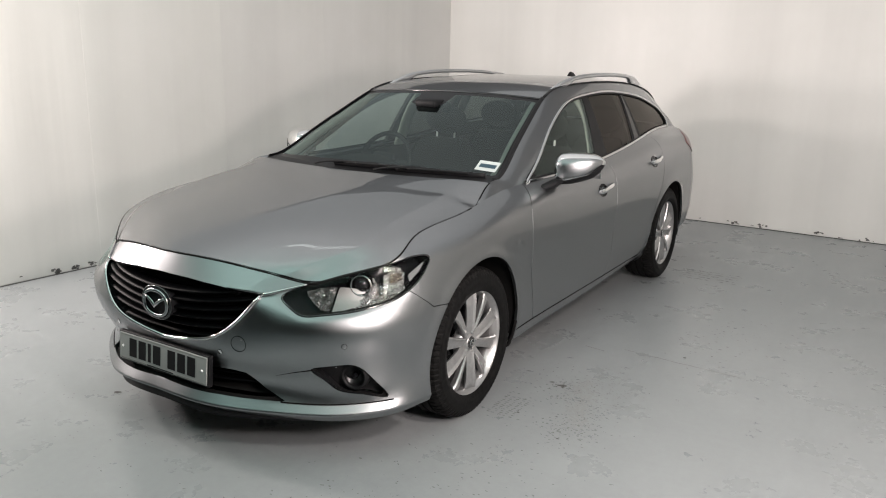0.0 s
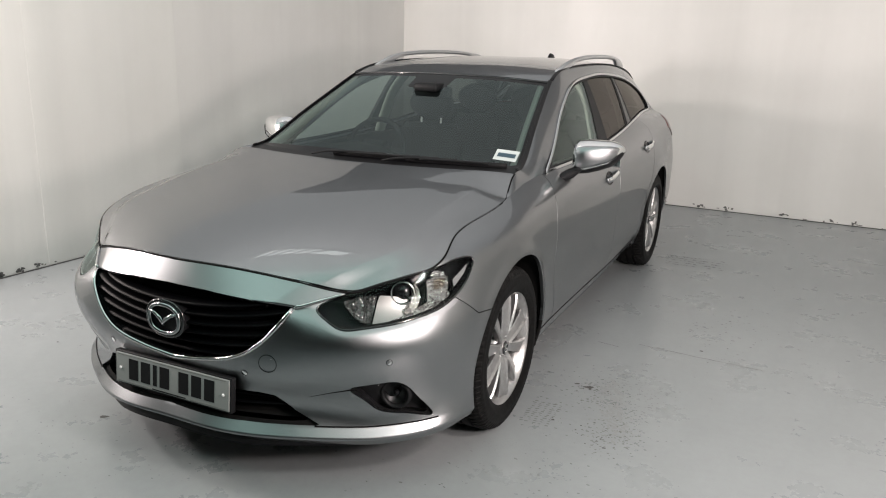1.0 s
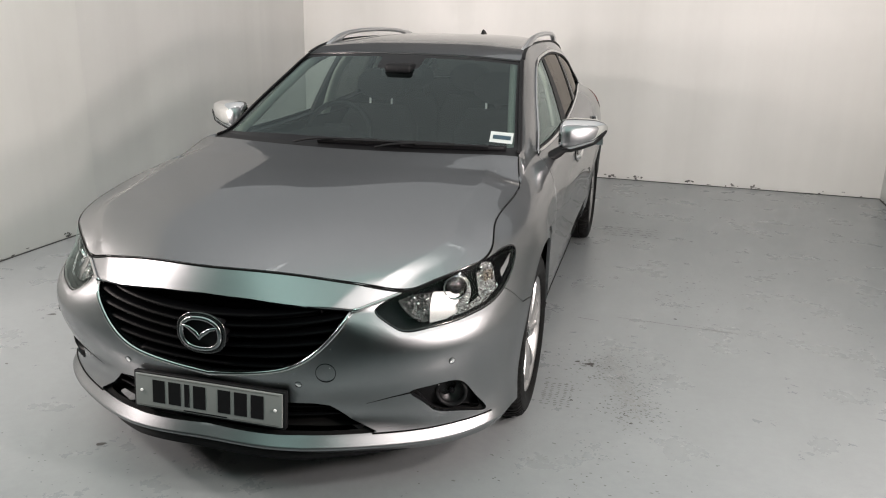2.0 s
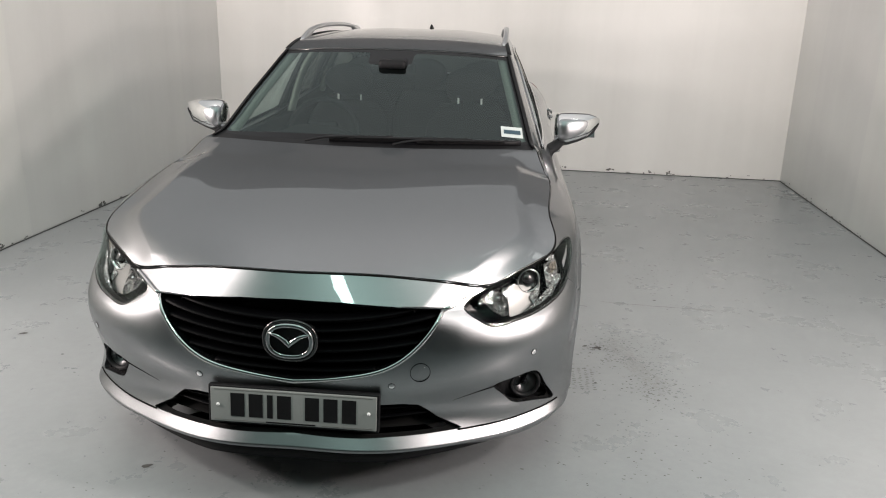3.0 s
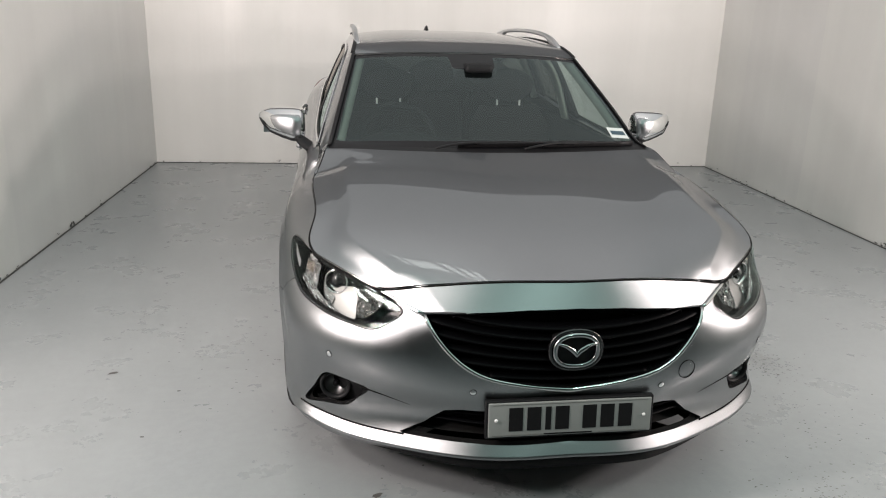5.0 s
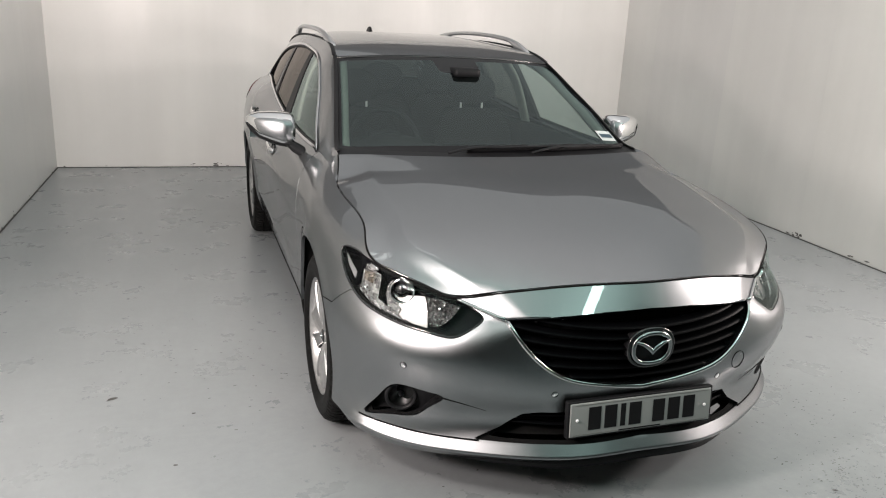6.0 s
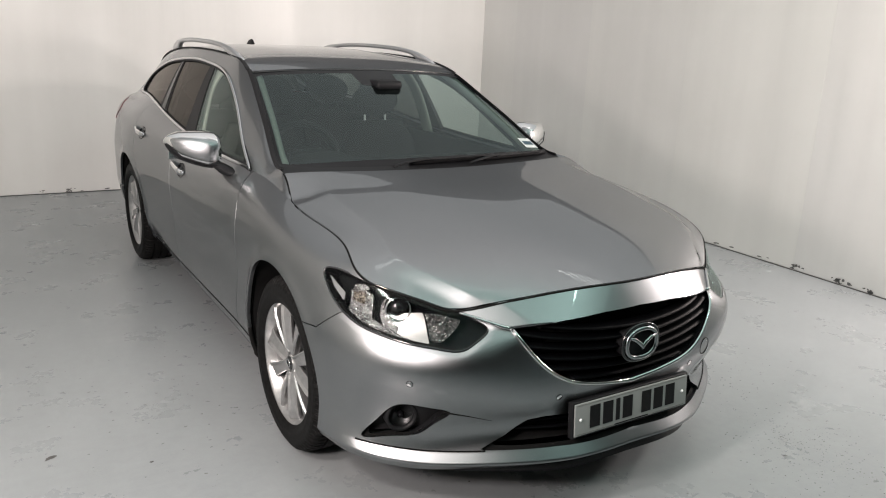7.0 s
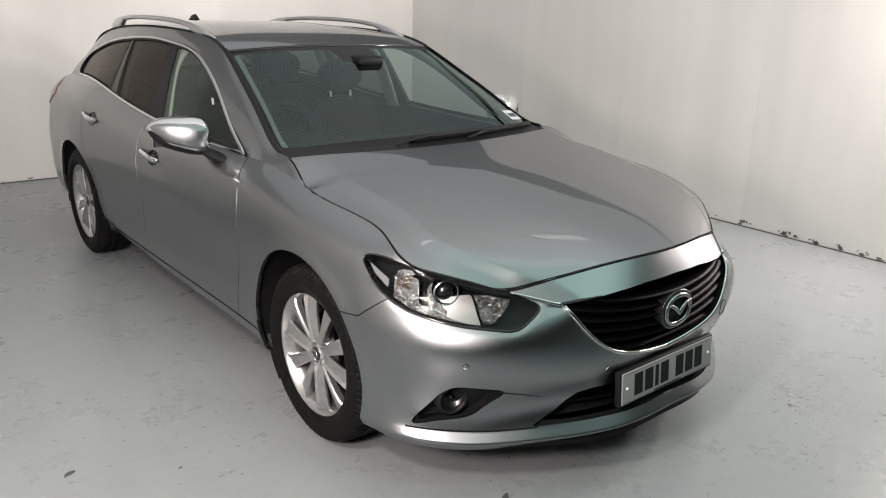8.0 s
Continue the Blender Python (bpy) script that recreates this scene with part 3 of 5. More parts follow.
FRONT_DOOR = [(0.645, 0.262), (0.60, 0.40), (0.563, 0.55), (0.548, 0.68), (0.545, 0.80), (0.575, 0.87), (0.64, 0.94), (0.64, 1.3), (1.69, 1.3), (1.69, 0.96),
              (1.70, 0.90), (1.69, 0.80), (1.678, 0.70), (1.685, 0.55), (1.695, 0.40), (1.68, 0.30), (1.65, 0.262)]
REAR_DOOR = [(1.65, 0.262), (1.68, 0.30), (1.695, 0.40), (1.685, 0.55), (1.678, 0.70), (1.69, 0.80), (1.70, 0.90), (1.69, 0.96), (1.69, 1.3), (2.62, 1.3),
             (2.62, 1.0), (2.595, 0.85), (2.50, 0.69), (2.435, 0.58), (2.40, 0.45), (2.35, 0.30), (2.31, 0.262)]


def strip(points):
    """A polyline of (a, b) pairs mirrored in a, from the left end to the right."""
    p = np.array(points)
    return np.concatenate([(p * (-1, 1))[::-1], p[1:]]) if p[0, 0] == 0 else np.concatenate([(p * (-1, 1)), p[::-1][1:]])


GRILLE = np.concatenate([strip(GRILLE_TOP), strip(GRILLE_LOW[::-1])[::-1]])
LOWER_INTAKE = np.concatenate([np.array(INTAKE[:6]), np.array(INTAKE[6:]), np.array(INTAKE[6:7]) * (-1, 1), np.array(INTAKE[1:6])[::-1] * (-1, 1)])


def signed_skin(s, v):
    p = skin(np.abs(s), v)
    p[s < 0] *= FLIP
    return p


def oblique(p):
    return np.column_stack([(np.abs(p[:, 0]) + p[:, 1]) / ROOT2, p[:, 2]])


def side(p):
    return p[:, 1:]


def front(p):
    return p[:, [0, 2]]


def arch_value(p, extra=0.0):
    """Positive outside both wheel arches."""
    d = [np.hypot(p[:, 1] - y, p[:, 2] - z) - r - extra for y, z, r in ARCHES]
    return np.where(p[:, 0] * p[:, 0] > 0.25, np.minimum(*d), 1.0)


def cut_out(v, f, *tests):
    for test in tests:
        v, f = clip(v, f, test(v))
    return v, f


def flared(v):
    """The skin a little proud round the wheel openings."""
    out = v.copy()
    for y, z, r in ARCHES:
        d = np.hypot(v[..., 1] - y, v[..., 2] - z) - r
        out[..., 0] += np.sign(v[..., 0]) * 0.008 * np.exp(-((d / 0.035) ** 2)) * (np.abs(v[..., 0]) > 0.5)
    return out


GAP = 0.0018


def browed(v):
    """The bumper stands a little proud below the headlights, with a narrow ledge under the lens."""
    p = v.reshape(-1, 3)
    d = -inside(oblique(p), HEADLIGHT)
    low = np.clip((0.70 - p[:, 2]) / 0.05, 0, 1) * np.clip((-0.25 - p[:, 1]) / 0.15, 0, 1) * (np.abs(p[:, 0]) > 0.40)
    k = np.clip(d / 0.016, 0, 1)
    out = 0.0030 * k * k * (3 - 2 * k) * np.exp(-((np.maximum(d, 0) / 0.13) ** 2)) * low * np.clip((np.abs(p[:, 0]) - 0.40) / 0.1, 0, 1)
    way = np.column_stack([np.sign(p[:, 0]) * 0.55, np.full(len(p), -0.83), np.zeros(len(p))])
    return (p + way * out[:, None]).reshape(v.shape)


# front bumper with the nose panel
sv = np.linspace(-1.62, 1.62, 330)
vv = np.unique(np.r_[np.linspace(0, UP[1], 5), np.linspace(UP[1], UP[2], 6), np.linspace(UP[2], 0.13, 9), np.linspace(0.13, V_TOP, 68)])
v = browed(flared(signed_skin(sv, vv))).reshape(-1, 3)
f = grid_faces(len(sv), len(vv))
bumper_v, bumper_f = cut_out(v, f, lambda p: np.where(p[:, 1] < 0.2, -inside(side(p), FENDER), -1) - GAP, lambda p: np.where(p[:, 1] < 0.1, arch_value(p), -1),
                             lambda p: -inside(oblique(p), HEADLIGHT) - GAP, lambda p: -inside(front(p), GRILLE), lambda p: -inside(front(p), LOWER_INTAKE),
                             lambda p: -inside(oblique(p), FOG))
bumper = link("front_bumper", *rim(bumper_v, bumper_f, 0.02), PAINT, car)

# fenders, doors, quarter panels and sills from one side skin
ss = np.linspace(0.62, S_REAR, 430)
vs = np.unique(np.r_[np.linspace(0, UP[1], 4), np.linspace(UP[1], UP[2], 4), np.linspace(UP[2], V_TOP, 70)])
SIDE_V, SIDE_F = flared(signed_skin(ss, vs)).reshape(-1, 3), grid_faces(len(ss), len(vs))


def panel(name, polygon, label="", *more):
    v, f = cut_out(SIDE_V, SIDE_F, lambda p: inside(side(p), polygon) - GAP, arch_value, *more)
    return pair(name, *rim(v, f), PAINT, car, label)


fenders = panel("front_fender", FENDER, "", lambda p: -inside(oblique(p), HEADLIGHT) - GAP)
front_doors = panel("front_door", FRONT_DOOR)
rear_doors = panel("rear_door", REAR_DOOR)
QUARTER = np.array([*[q for q in REAR_DOOR[9:]], (2.31, 0.1), (4.2, 0.1), (4.2, 1.4), (2.62, 1.4)])
panel("rear_quarter_panel", QUARTER)
sills = panel("sill", [(0.1, 0.1), (0.3, 0.262), (2.31, 0.262), (2.6, 0.1)])

# dark strip added on the front end of the sill to cover a bright glint
ga = np.radians(np.linspace(-40, -1, 24))
guard = np.array([(SIDE_V[np.argmin((SIDE_V[:, 1] - y) ** 2 + (SIDE_V[:, 2] - z) ** 2), 0] - 0.006, y, z) for y, z in zip(0.03 + 0.384 * np.cos(ga), 0.33 + 0.384 * np.sin(ga))])
pair("arch_edge", *tube(guard, 0.010, 0.004, 6, up=(0, 1, -0.6)), VOID, sills, "black edge of the wheel arch liner")

# hood
HOOD_SIDE = np.concatenate([TOP(np.linspace(S_OF["tip"], s_at(0.12), 30)), cant(np.linspace(0.19, 0.37, 7))])
hood_front = run(TOP(np.linspace(0, S_OF["tip"], 16)), True)
hood_rear = run([(0, 0.255, 0.984), (0.25, 0.262, 0.986), (0.5, 0.295, 0.988), (0.66, 0.335, 0.987), HOOD_SIDE[-1]], True)
hood_mid = run([TOP(np.array([0.0]))[0], (0, -0.70, 0.843), (0, -0.45, 0.895), (0, -0.15, 0.938), (0, 0.08, 0.964), (0, 0.255, 0.984)])


def doubled(half):
    """A patch from the middle outwards, with its mirror image."""
    return np.concatenate([(half[1:] * FLIP)[::-1], half])


hood_half = coons(hood_front, run(HOOD_SIDE), hood_rear, hood_mid, 101, 111, creased(0.82, 0.25, 0.015))
hood_u, hood_w = np.linspace(0, 1, 101)[:, None], np.linspace(0, 1, 111)[None]
# a sharp line along each side of the hood, with a narrow band below it that faces outwards
ridge = natural([0.0, 0.40, 0.62, 0.76, 0.83], np.array([0, 0, 0.0010, 0.0048, 0.0092])[:, None])(hood_u.ravel())[:, 0]
fall = natural([0.83, 0.865, 0.905, 0.95, 1.0], np.array([0.0092, 0.0043, -0.0007, -0.0011, 0])[:, None])(hood_u.ravel())[:, 0]
step_ = np.where(hood_u.ravel() < 0.83, ridge, fall)[:, None]
fade = np.clip((1 - hood_w) / 0.45, 0, 1)
hood_half[..., 2] += step_ * np.clip(hood_w / 0.05, 0, 1) * fade * fade * (3 - 2 * fade)
hood_grid = doubled(hood_half)
v, f = hood_grid.reshape(-1, 3), grid_faces(*hood_grid.shape[:2])
HOOD_LINE = np.concatenate([hood_grid[:, 0], hood_grid[-1, 1:], hood_grid[::-1, -1][1:], hood_grid[0, ::-1][1:-1]])[:, :2]
hood = link("hood", *rim(*clip(v, f, inside(v[:, :2], HOOD_LINE) - 0.0026)), PAINT, car)
seam = np.concatenate([hood_grid[:, 0], hood_grid[-1, 1:]])
seam = np.concatenate([(hood_grid[-1, 1:] * FLIP)[::-1], seam])
link("hood_seam", *tube(seam + np.array([0, 0, -0.0033]), np.where(seam[:, 1] < -0.58, 0.0052, 0.004), 0.0032, 6), VOID, car, "black gap round the hood")

# glasshouse sides
ys = np.linspace(0.166, 3.58, 340)
ws = np.linspace(0, 1, 44)
HOUSE_V, HOUSE_F = house(ys, ws).reshape(-1, 3), grid_faces(len(ys), len(ws))
yb = np.linspace(3.18, 0.72, 22)
DLO_TOP = natural(*(lambda p: (chord(p), p))(np.array([(0.66, 0.938), (0.868, 1.037), (1.07, 1.156), (1.25, 1.243), (1.46, 1.308), (1.76, 1.339), (2.07, 1.350),
                  (2.40, 1.335), (2.78, 1.293), (3.10, 1.222), (3.26, 1.150), (3.288, 1.105), (3.25, 1.067)])))
DLO = np.concatenate([DLO_TOP(np.linspace(0, chord([(0.66, 0.938), (0.868, 1.037), (1.07, 1.156), (1.25, 1.243), (1.46, 1.308), (1.76, 1.339), (2.07, 1.350),
                  (2.40, 1.335), (2.78, 1.293), (3.10, 1.222), (3.26, 1.150), (3.288, 1.105), (3.25, 1.067)])[-1], 70)),
                  np.column_stack([yb, belt(yb)[:, 2] + 0.004])])


def on_house(yz):
    """Points of the glasshouse's side at (y, z)."""
    yz = np.asarray(yz, float)
    out = []
    for y, z in yz:
        col = house(np.array([y]), np.linspace(-0.05, 1.05, 60))[0]
        out.append((np.interp(z, col[:, 2], col[:, 0]), y, z))
    return np.array(out)


pillar_v, pillar_f = clip(HOUSE_V, HOUSE_F, -inside(side(HOUSE_V), DLO))
pair("roof_pillar", *rim(pillar_v, pillar_f, 0.03), PAINT, car)


def leaning(p, low, high):
    """How far (y, z) lies behind a line that leans through two points."""
    (y0, z0), (y1, z1) = low, high
    return p[:, 1] - (y0 + (p[:, 2] - z0) * (y1 - y0) / (z1 - z0))


B1, B2 = ((1.60, 0.986), (1.705, 1.318)), ((1.785, 0.985), (1.79, 1.327))
C1, C2 = ((2.30, 1.04), (2.336, 1.314)), ((2.475, 1.055), (2.41, 1.31))
A1 = ((0.80, 0.94), (0.78, 1.05))
IN = 0.012
inset = HOUSE_V - np.array([0.006, 0, 0])


def window(name, mat, parents, ahead, behind, label=""):
    tests = [lambda p: inside(side(p), DLO) - IN]
    if ahead:
        tests.append(lambda p: leaning(p, *ahead))
    if behind:
        tests.append(lambda p: -leaning(p, *behind))
    v, f = cut_out(inset, HOUSE_F, *tests)
    return pair(name, v, f, mat, parents, label)


window("window", SIDE_GLASS, front_doors, A1, B1)
window("window", DARK_GLASS, rear_doors, B2, C1, "dark privacy glass")
window("quarter_window", DARK_GLASS, car, C2, None, "dark privacy glass")
for ahead, behind, parents in ((None, A1, front_doors), (B1, B2, rear_doors), (C1, C2, rear_doors)):
    tests = [lambda p: inside(side(p), DLO) - 0.004]
    if ahead:
        tests.append(lambda p: leaning(p, *ahead))
    tests.append(lambda p: -leaning(p, *behind))
    v, f = cut_out(HOUSE_V - np.array([0.002, 0, 0]), HOUSE_F, *tests)
    pair("pillar_cover", *rim(v, f, 0.02), MATT, parents, "black pillar cover")
# fixed pane between the two black posts at the back of the rear door
FIXED_GLASS = material("dark fixed glass", (0.012, 0.012, 0.012), 0.25, spec=0.25)
FIXED = (((2.335, 1.04), (2.352, 1.314)), ((2.425, 1.05), (2.375, 1.31)))
v, f = cut_out(HOUSE_V + np.array([0.0005, 0, 0]), HOUSE_F, lambda p: inside(side(p), DLO) - IN, lambda p: leaning(p, *FIXED[0]), lambda p: -leaning(p, *FIXED[1]))
pair("fixed_pane", v, f, FIXED_GLASS, rear_doors, "narrow dark fixed pane")
# dark gap between the doors and the sill
gap_s = np.linspace(s_at(0.42), s_at(2.28), 50)
gap_grid = skin(gap_s, np.linspace(0.03, 0.20, 40))
gap_line = np.array([[np.interp(0.262, col[:, 2], col[:, c]) for c in range(3)] for col in gap_grid])
pair("sill_gap", *tube(gap_line + np.array([-0.001, 0, 0]), 0.004, 0.004, 6, up=(1, 0, 0)), VOID, sills, "dark gap under the doors")
# seal and bright trim round the side windows
loop = on_house(DLO)
pair("window_trim", *tube(loop + np.array([0.003, 0, 0]), 0.009, 0.007, 8, up=(1, 0, 0.3), closed=True), CHROME, car, "bright chrome trim round the side windows")
inner = on_house(DLO + (np.array([2.0, 1.12]) - DLO) * np.array([0.006, 0.05]))
pair("window_seal", *tube(inner, 0.007, 0.006, 6, up=(1, 0, 0.3), closed=True), BLACK, car, "black rubber seal")

# roof
roof_front = run([(0, 1.125, 1.357), (0.2, 1.132, 1.355), (0.42, 1.162, 1.347), (0.53, 1.185, 1.339), cant(1.215)[0]], True)
roof_side = run(cant(np.linspace(1.215, 3.45, 24)))
roof_mid = run([(0, 1.125, 1.357), (0, 1.3, 1.392), (0, 1.6, 1.423), (0, 2.0, 1.437), (0, 2.5, 1.430), (0, 3.0, 1.402), (0, 3.5, 1.345)])
roof_rear = run([(0, 3.5, 1.345), (0.3, 3.49, 1.325), cant(3.45)[0]], True)
roof_grid = doubled(coons(roof_front, roof_side, roof_rear, roof_mid, 41, 81, crowned(2.6)))
v, f = roof_grid.reshape(-1, 3), grid_faces(*roof_grid.shape[:2])
roof = link("roof", *rim(v, f, 0.02), PAINT, car)
# groove between roof and cant rail
groove = cant(np.linspace(1.22, 3.42, 60)) + np.array([-0.004, 0, 0.004])
pair("roof_moulding", *tube(groove, 0.011, 0.0035, 8), BLACK, car)

# windscreen: glass, black border and cowl
ws_front = run([(0, 0.335, 0.985), (0.3, 0.350, 0.984), (0.55, 0.395, 0.981), (0.66, 0.425, 0.979), cant(0.47)[0] + (0, 0, -0.004)], True)
ws_rear = run([(0, 1.105, 1.349), (0.2, 1.112, 1.347), (0.42, 1.143, 1.339), (0.53, 1.168, 1.330), cant(1.20)[0] + (0, 0, -0.004)], True)
ws_mid = run([(0, 0.335, 0.985), (0, 0.58, 1.118), (0, 0.85, 1.245), (0, 1.105, 1.349)])
ws_side = run(cant(np.linspace(0.47, 1.20, 14)) + np.array([0, 0, -0.004]))
ws_grid = doubled(coons(ws_front, ws_side, ws_rear, ws_mid, 41, 41, crowned(2.0)))
v, f = ws_grid.reshape(-1, 3), grid_faces(*ws_grid.shape[:2])
u2 = np.abs(np.linspace(-1, 1, 81))[:, None] * np.ones(41)
w2 = np.linspace(0, 1, 41)[None] * np.ones((81, 1))
# the border widens to a dark shield round the mirror's foot
shield = np.maximum((0.80 - w2) * 0.9, (u2 - 0.17 - 0.10 * (w2 - 0.80)) * 0.62)
border = np.minimum.reduce([(1 - u2) * 0.72 - 0.035, (1 - w2) * 0.9 - 0.035, w2 * 0.9 - 0.06, shield]).reshape(-1)
FRIT = material("black ceramic", (0.005, 0.005, 0.006), 0.3, spec=0.2)
windscreen = link("windscreen", *clip(v, f, border), GLASS, car, "clear tinted laminated glass")
link("windscreen_border", *clip(v, f, -border), FRIT, windscreen, "black ceramic border")
cowl_grid = np.stack([np.concatenate([(hood_rear(np.linspace(0, 1, 41)) * FLIP)[:0:-1], hood_rear(np.linspace(0, 1, 41))]) + np.array([0, -0.02, -0.022]),
                      np.concatenate([(ws_front(np.linspace(0, 1, 41)) * FLIP)[:0:-1], ws_front(np.linspace(0, 1, 41))]) + np.array([0, 0.03, 0.008])], 1)
link("cowl_panel", cowl_grid.reshape(-1, 3), grid_faces(81, 2), BLACK, car, "black plastic cowl below the windscreen")
# black mouldings along the sides of the windscreen
ws_edge = cant(np.linspace(0.44, 1.22, 40)) + np.array([-0.008, -0.004, 0.002])
pair("screen_moulding", *tube(ws_edge, 0.012, 0.004, 8, up=(0.5, -0.4, 0.75)), MATT, car, "black moulding beside the windscreen")
# bright edge of the roof over the windscreen
edge = np.concatenate([(roof_front(np.linspace(0, 1, 30)) * FLIP)[:0:-1], roof_front(np.linspace(0, 1, 30))])
link("roof_front_seal", *tube(edge + np.array([0, -0.010, -0.007]), 0.009, 0.004, 6), PIANO, roof)

# lining behind the panels, so that joints show dark
lin_s, lin_v = np.linspace(0, S_REAR, 150), np.linspace(0.0, V_TOP - 0.005, 34)
g = signed_skin(lin_s, lin_v)
gn = normals(g.reshape(-1, 3), grid_faces(150, 34))
lv = g.reshape(-1, 3) - gn * 0.016
lv[:, 0] = np.maximum(lv[:, 0], 0)
lv, lf = cut_out(lv, grid_faces(150, 34), lambda p: arch_value(p, 0.005), lambda p: -inside(oblique(p), HEADLIGHT) + 0.004, lambda p: -inside(front(p), GRILLE) + 0.004,
                 lambda p: -inside(front(p), LOWER_INTAKE) + 0.003, lambda p: -inside(oblique(p), FOG) + 0.004)
pair("inner_lining", lv, lf, VOID, car, "dark inner body behind the panels")
hl = hood_grid[::3, ::4] + np.array([0, 0, -0.018])
link("hood_lining", hl.reshape(-1, 3), grid_faces(*hl.shape[:2]), VOID, hood)
link("underbody", *box(-0.55, 0.55, -0.55, 3.6, 0.19, 0.215, 0.01), VOID, car, "dark underbody")


# ---- fittings of the front ----
_ds, _dv = np.linspace(0, 1.6, 240), np.linspace(0, V_TOP, 120)
_near = skin(_ds, _dv)


def on_skin(a, b, view):
    """The skin's point and outward normal at which view (front, side or oblique) gives (a, b), on the +x side."""
    flat = view(_near.reshape(-1, 3))
    i = int(np.argmin((flat[:, 0] - abs(a)) ** 2 + (flat[:, 1] - b) ** 2)) if view is front else int(np.argmin((flat[:, 0] - a) ** 2 + (flat[:, 1] - b) ** 2))
    s, v = _ds[i // 120], _dv[i % 120]
    h = 1e-3
    for _ in range(4):
        p = signed_skin(np.array([s, s + h]), np.clip([v, v + h], 0, V_TOP))
        q = view(np.array([p[0, 0], p[1, 0], p[0, 1]]))
        j = np.array([q[1] - q[0], q[2] - q[0]]).T / h
        step = np.linalg.lstsq(j, np.array([abs(a) if view is front else a, b]) - q[0], rcond=None)[0]
        s, v = s + np.clip(step[0], -0.02, 0.02), np.clip(v + np.clip(step[1], -0.02, 0.02), 0, V_TOP - 0.001)
    p = signed_skin(np.array([s, s + h]), np.array([v, min(v + h, V_TOP)]))
    n = np.cross(p[1, 0] - p[0, 0], p[0, 1] - p[0, 0])
    n /= np.linalg.norm(n)
    return p[0, 0], (n if n @ np.array([0.5, -1, 0.2]) > 0 else -n)


def facing(p, n):
    """The pose that turns the +x axis of a turned piece to n at p."""
    x = Vector(n).normalized()
    y = Vector((0, 0, 1)).cross(x).normalized()
    z = x.cross(y)
    m = Matrix((x, y, z)).transposed().to_4x4()
    m.translation = p
    return m


# headlights
hs = np.linspace(0.45, 1.5, 150)
hv = np.linspace(0.36, V_TOP, 60)
LAMP_V, LAMP_F = signed_skin(hs, hv).reshape(-1, 3), grid_faces(150, 60)
LAMP_N = normals(LAMP_V, LAMP_F)
if (LAMP_N @ np.array([0.5, -1, 0.2])).mean() < 0:
    LAMP_N = -LAMP_N


def lamp_patch(polygon, depth, wave=0.0, count=9):
    """A piece of the lamp's face inside a polygon of (w, z), set back by depth, with a ribbed surface where wave is given."""
    w = oblique(LAMP_V)
    back = depth + (wave * np.abs(np.sin(w[:, 0] * count)) if wave else 0) * np.ones(len(w))
    v = LAMP_V - LAMP_N * back[:, None]
    val = inside(w, polygon)
    packed = np.concatenate([LAMP_V, v], 1)
    cv, cf = clip_wide(packed, LAMP_F, val)
    return cv[:, 3:], cf


def clip_wide(v, faces, val):
    """clip() for vertices that carry two places."""
    a, fa = clip(v[:, :3], faces, val)
    b, _ = clip(v[:, 3:], faces, val)
    return np.concatenate([a, b], 1), fa


headlights = tuple(new("headlight") for _ in range(2))
for ob in headlights:
    ob.parent = car
    ob["label"] = "clear headlight with a round projector and amber indicator"
lens_v, lens_f = clip(LAMP_V, LAMP_F, inside(oblique(LAMP_V), HEADLIGHT) - GAP)
pair("lens", lens_v, lens_f, LENS, headlights, "clear polycarbonate lens")
bv, bf = rim(lens_v + normals(lens_v, lens_f) * 0, lens_f, 0.075)
pair("bucket", *merged((bv, bf[len(lens_f):]), (lens_v - normals(lens_v, lens_f) * 0.07, lens_f)), BEZEL, headlights, "dark lamp bezel")
edge_pts = np.array([on_skin(a, b, oblique)[0] for a, b in HEADLIGHT[::3]])
pair("lens_edge", *tube(edge_pts - np.array([0.003, -0.004, 0]), 0.0045, 0.0045, 6, up=(0.5, -0.8, 0), closed=True), PIANO, headlights, "black edge seal")
p, n = on_skin(0.098, 0.700, oblique)
n = np.array([0.42, -0.90, 0.05])
projector = lathe([(0.044, -0.03), (0.0425, 0.008), (0.0400, 0.014), (0.0365, 0.012), (0.0335, 0.0), (0.0325, -0.02)], 40)
pair("projector_ring", *moved(projector, facing(p - n * 0.045, n)), CHROME, headlights, "chrome ring")
pair("projector_lens", *moved(lathe([(0.0005, 0.014), (0.010, 0.0128), (0.019, 0.008), (0.027, 0.000), (0.0325, -0.012)], 40), facing(p - n * 0.045, n)), PIANO, headlights, "round dark projector lens")
# faceted main beam reflector
p, n = on_skin(-0.048, 0.668, oblique)
n = np.array([0.30, -0.95, 0.05])
pair("bulb", *moved(ball(0, 0, 0, 0.014, 0.009, 0.009), facing(p - n * 0.045, n)), CHROME, headlights)
pair("inner_facets", *lamp_patch([(-0.095, 0.700), (-0.090, 0.680), (-0.045, 0.640), (-0.012, 0.640), (0.022, 0.704), (-0.02, 0.715)], 0.030, 0.008, 70), SMOKED, headlights, "smoked facets behind the main beam")
# bright parts round the projector
pair("bright_wedge", *lamp_patch([(0.030, 0.705), (-0.008, 0.636), (0.075, 0.630), (0.125, 0.645), (0.155, 0.672), (0.15, 0.69)], 0.045), SILVERED, headlights, "bright satin wedge under the projector")
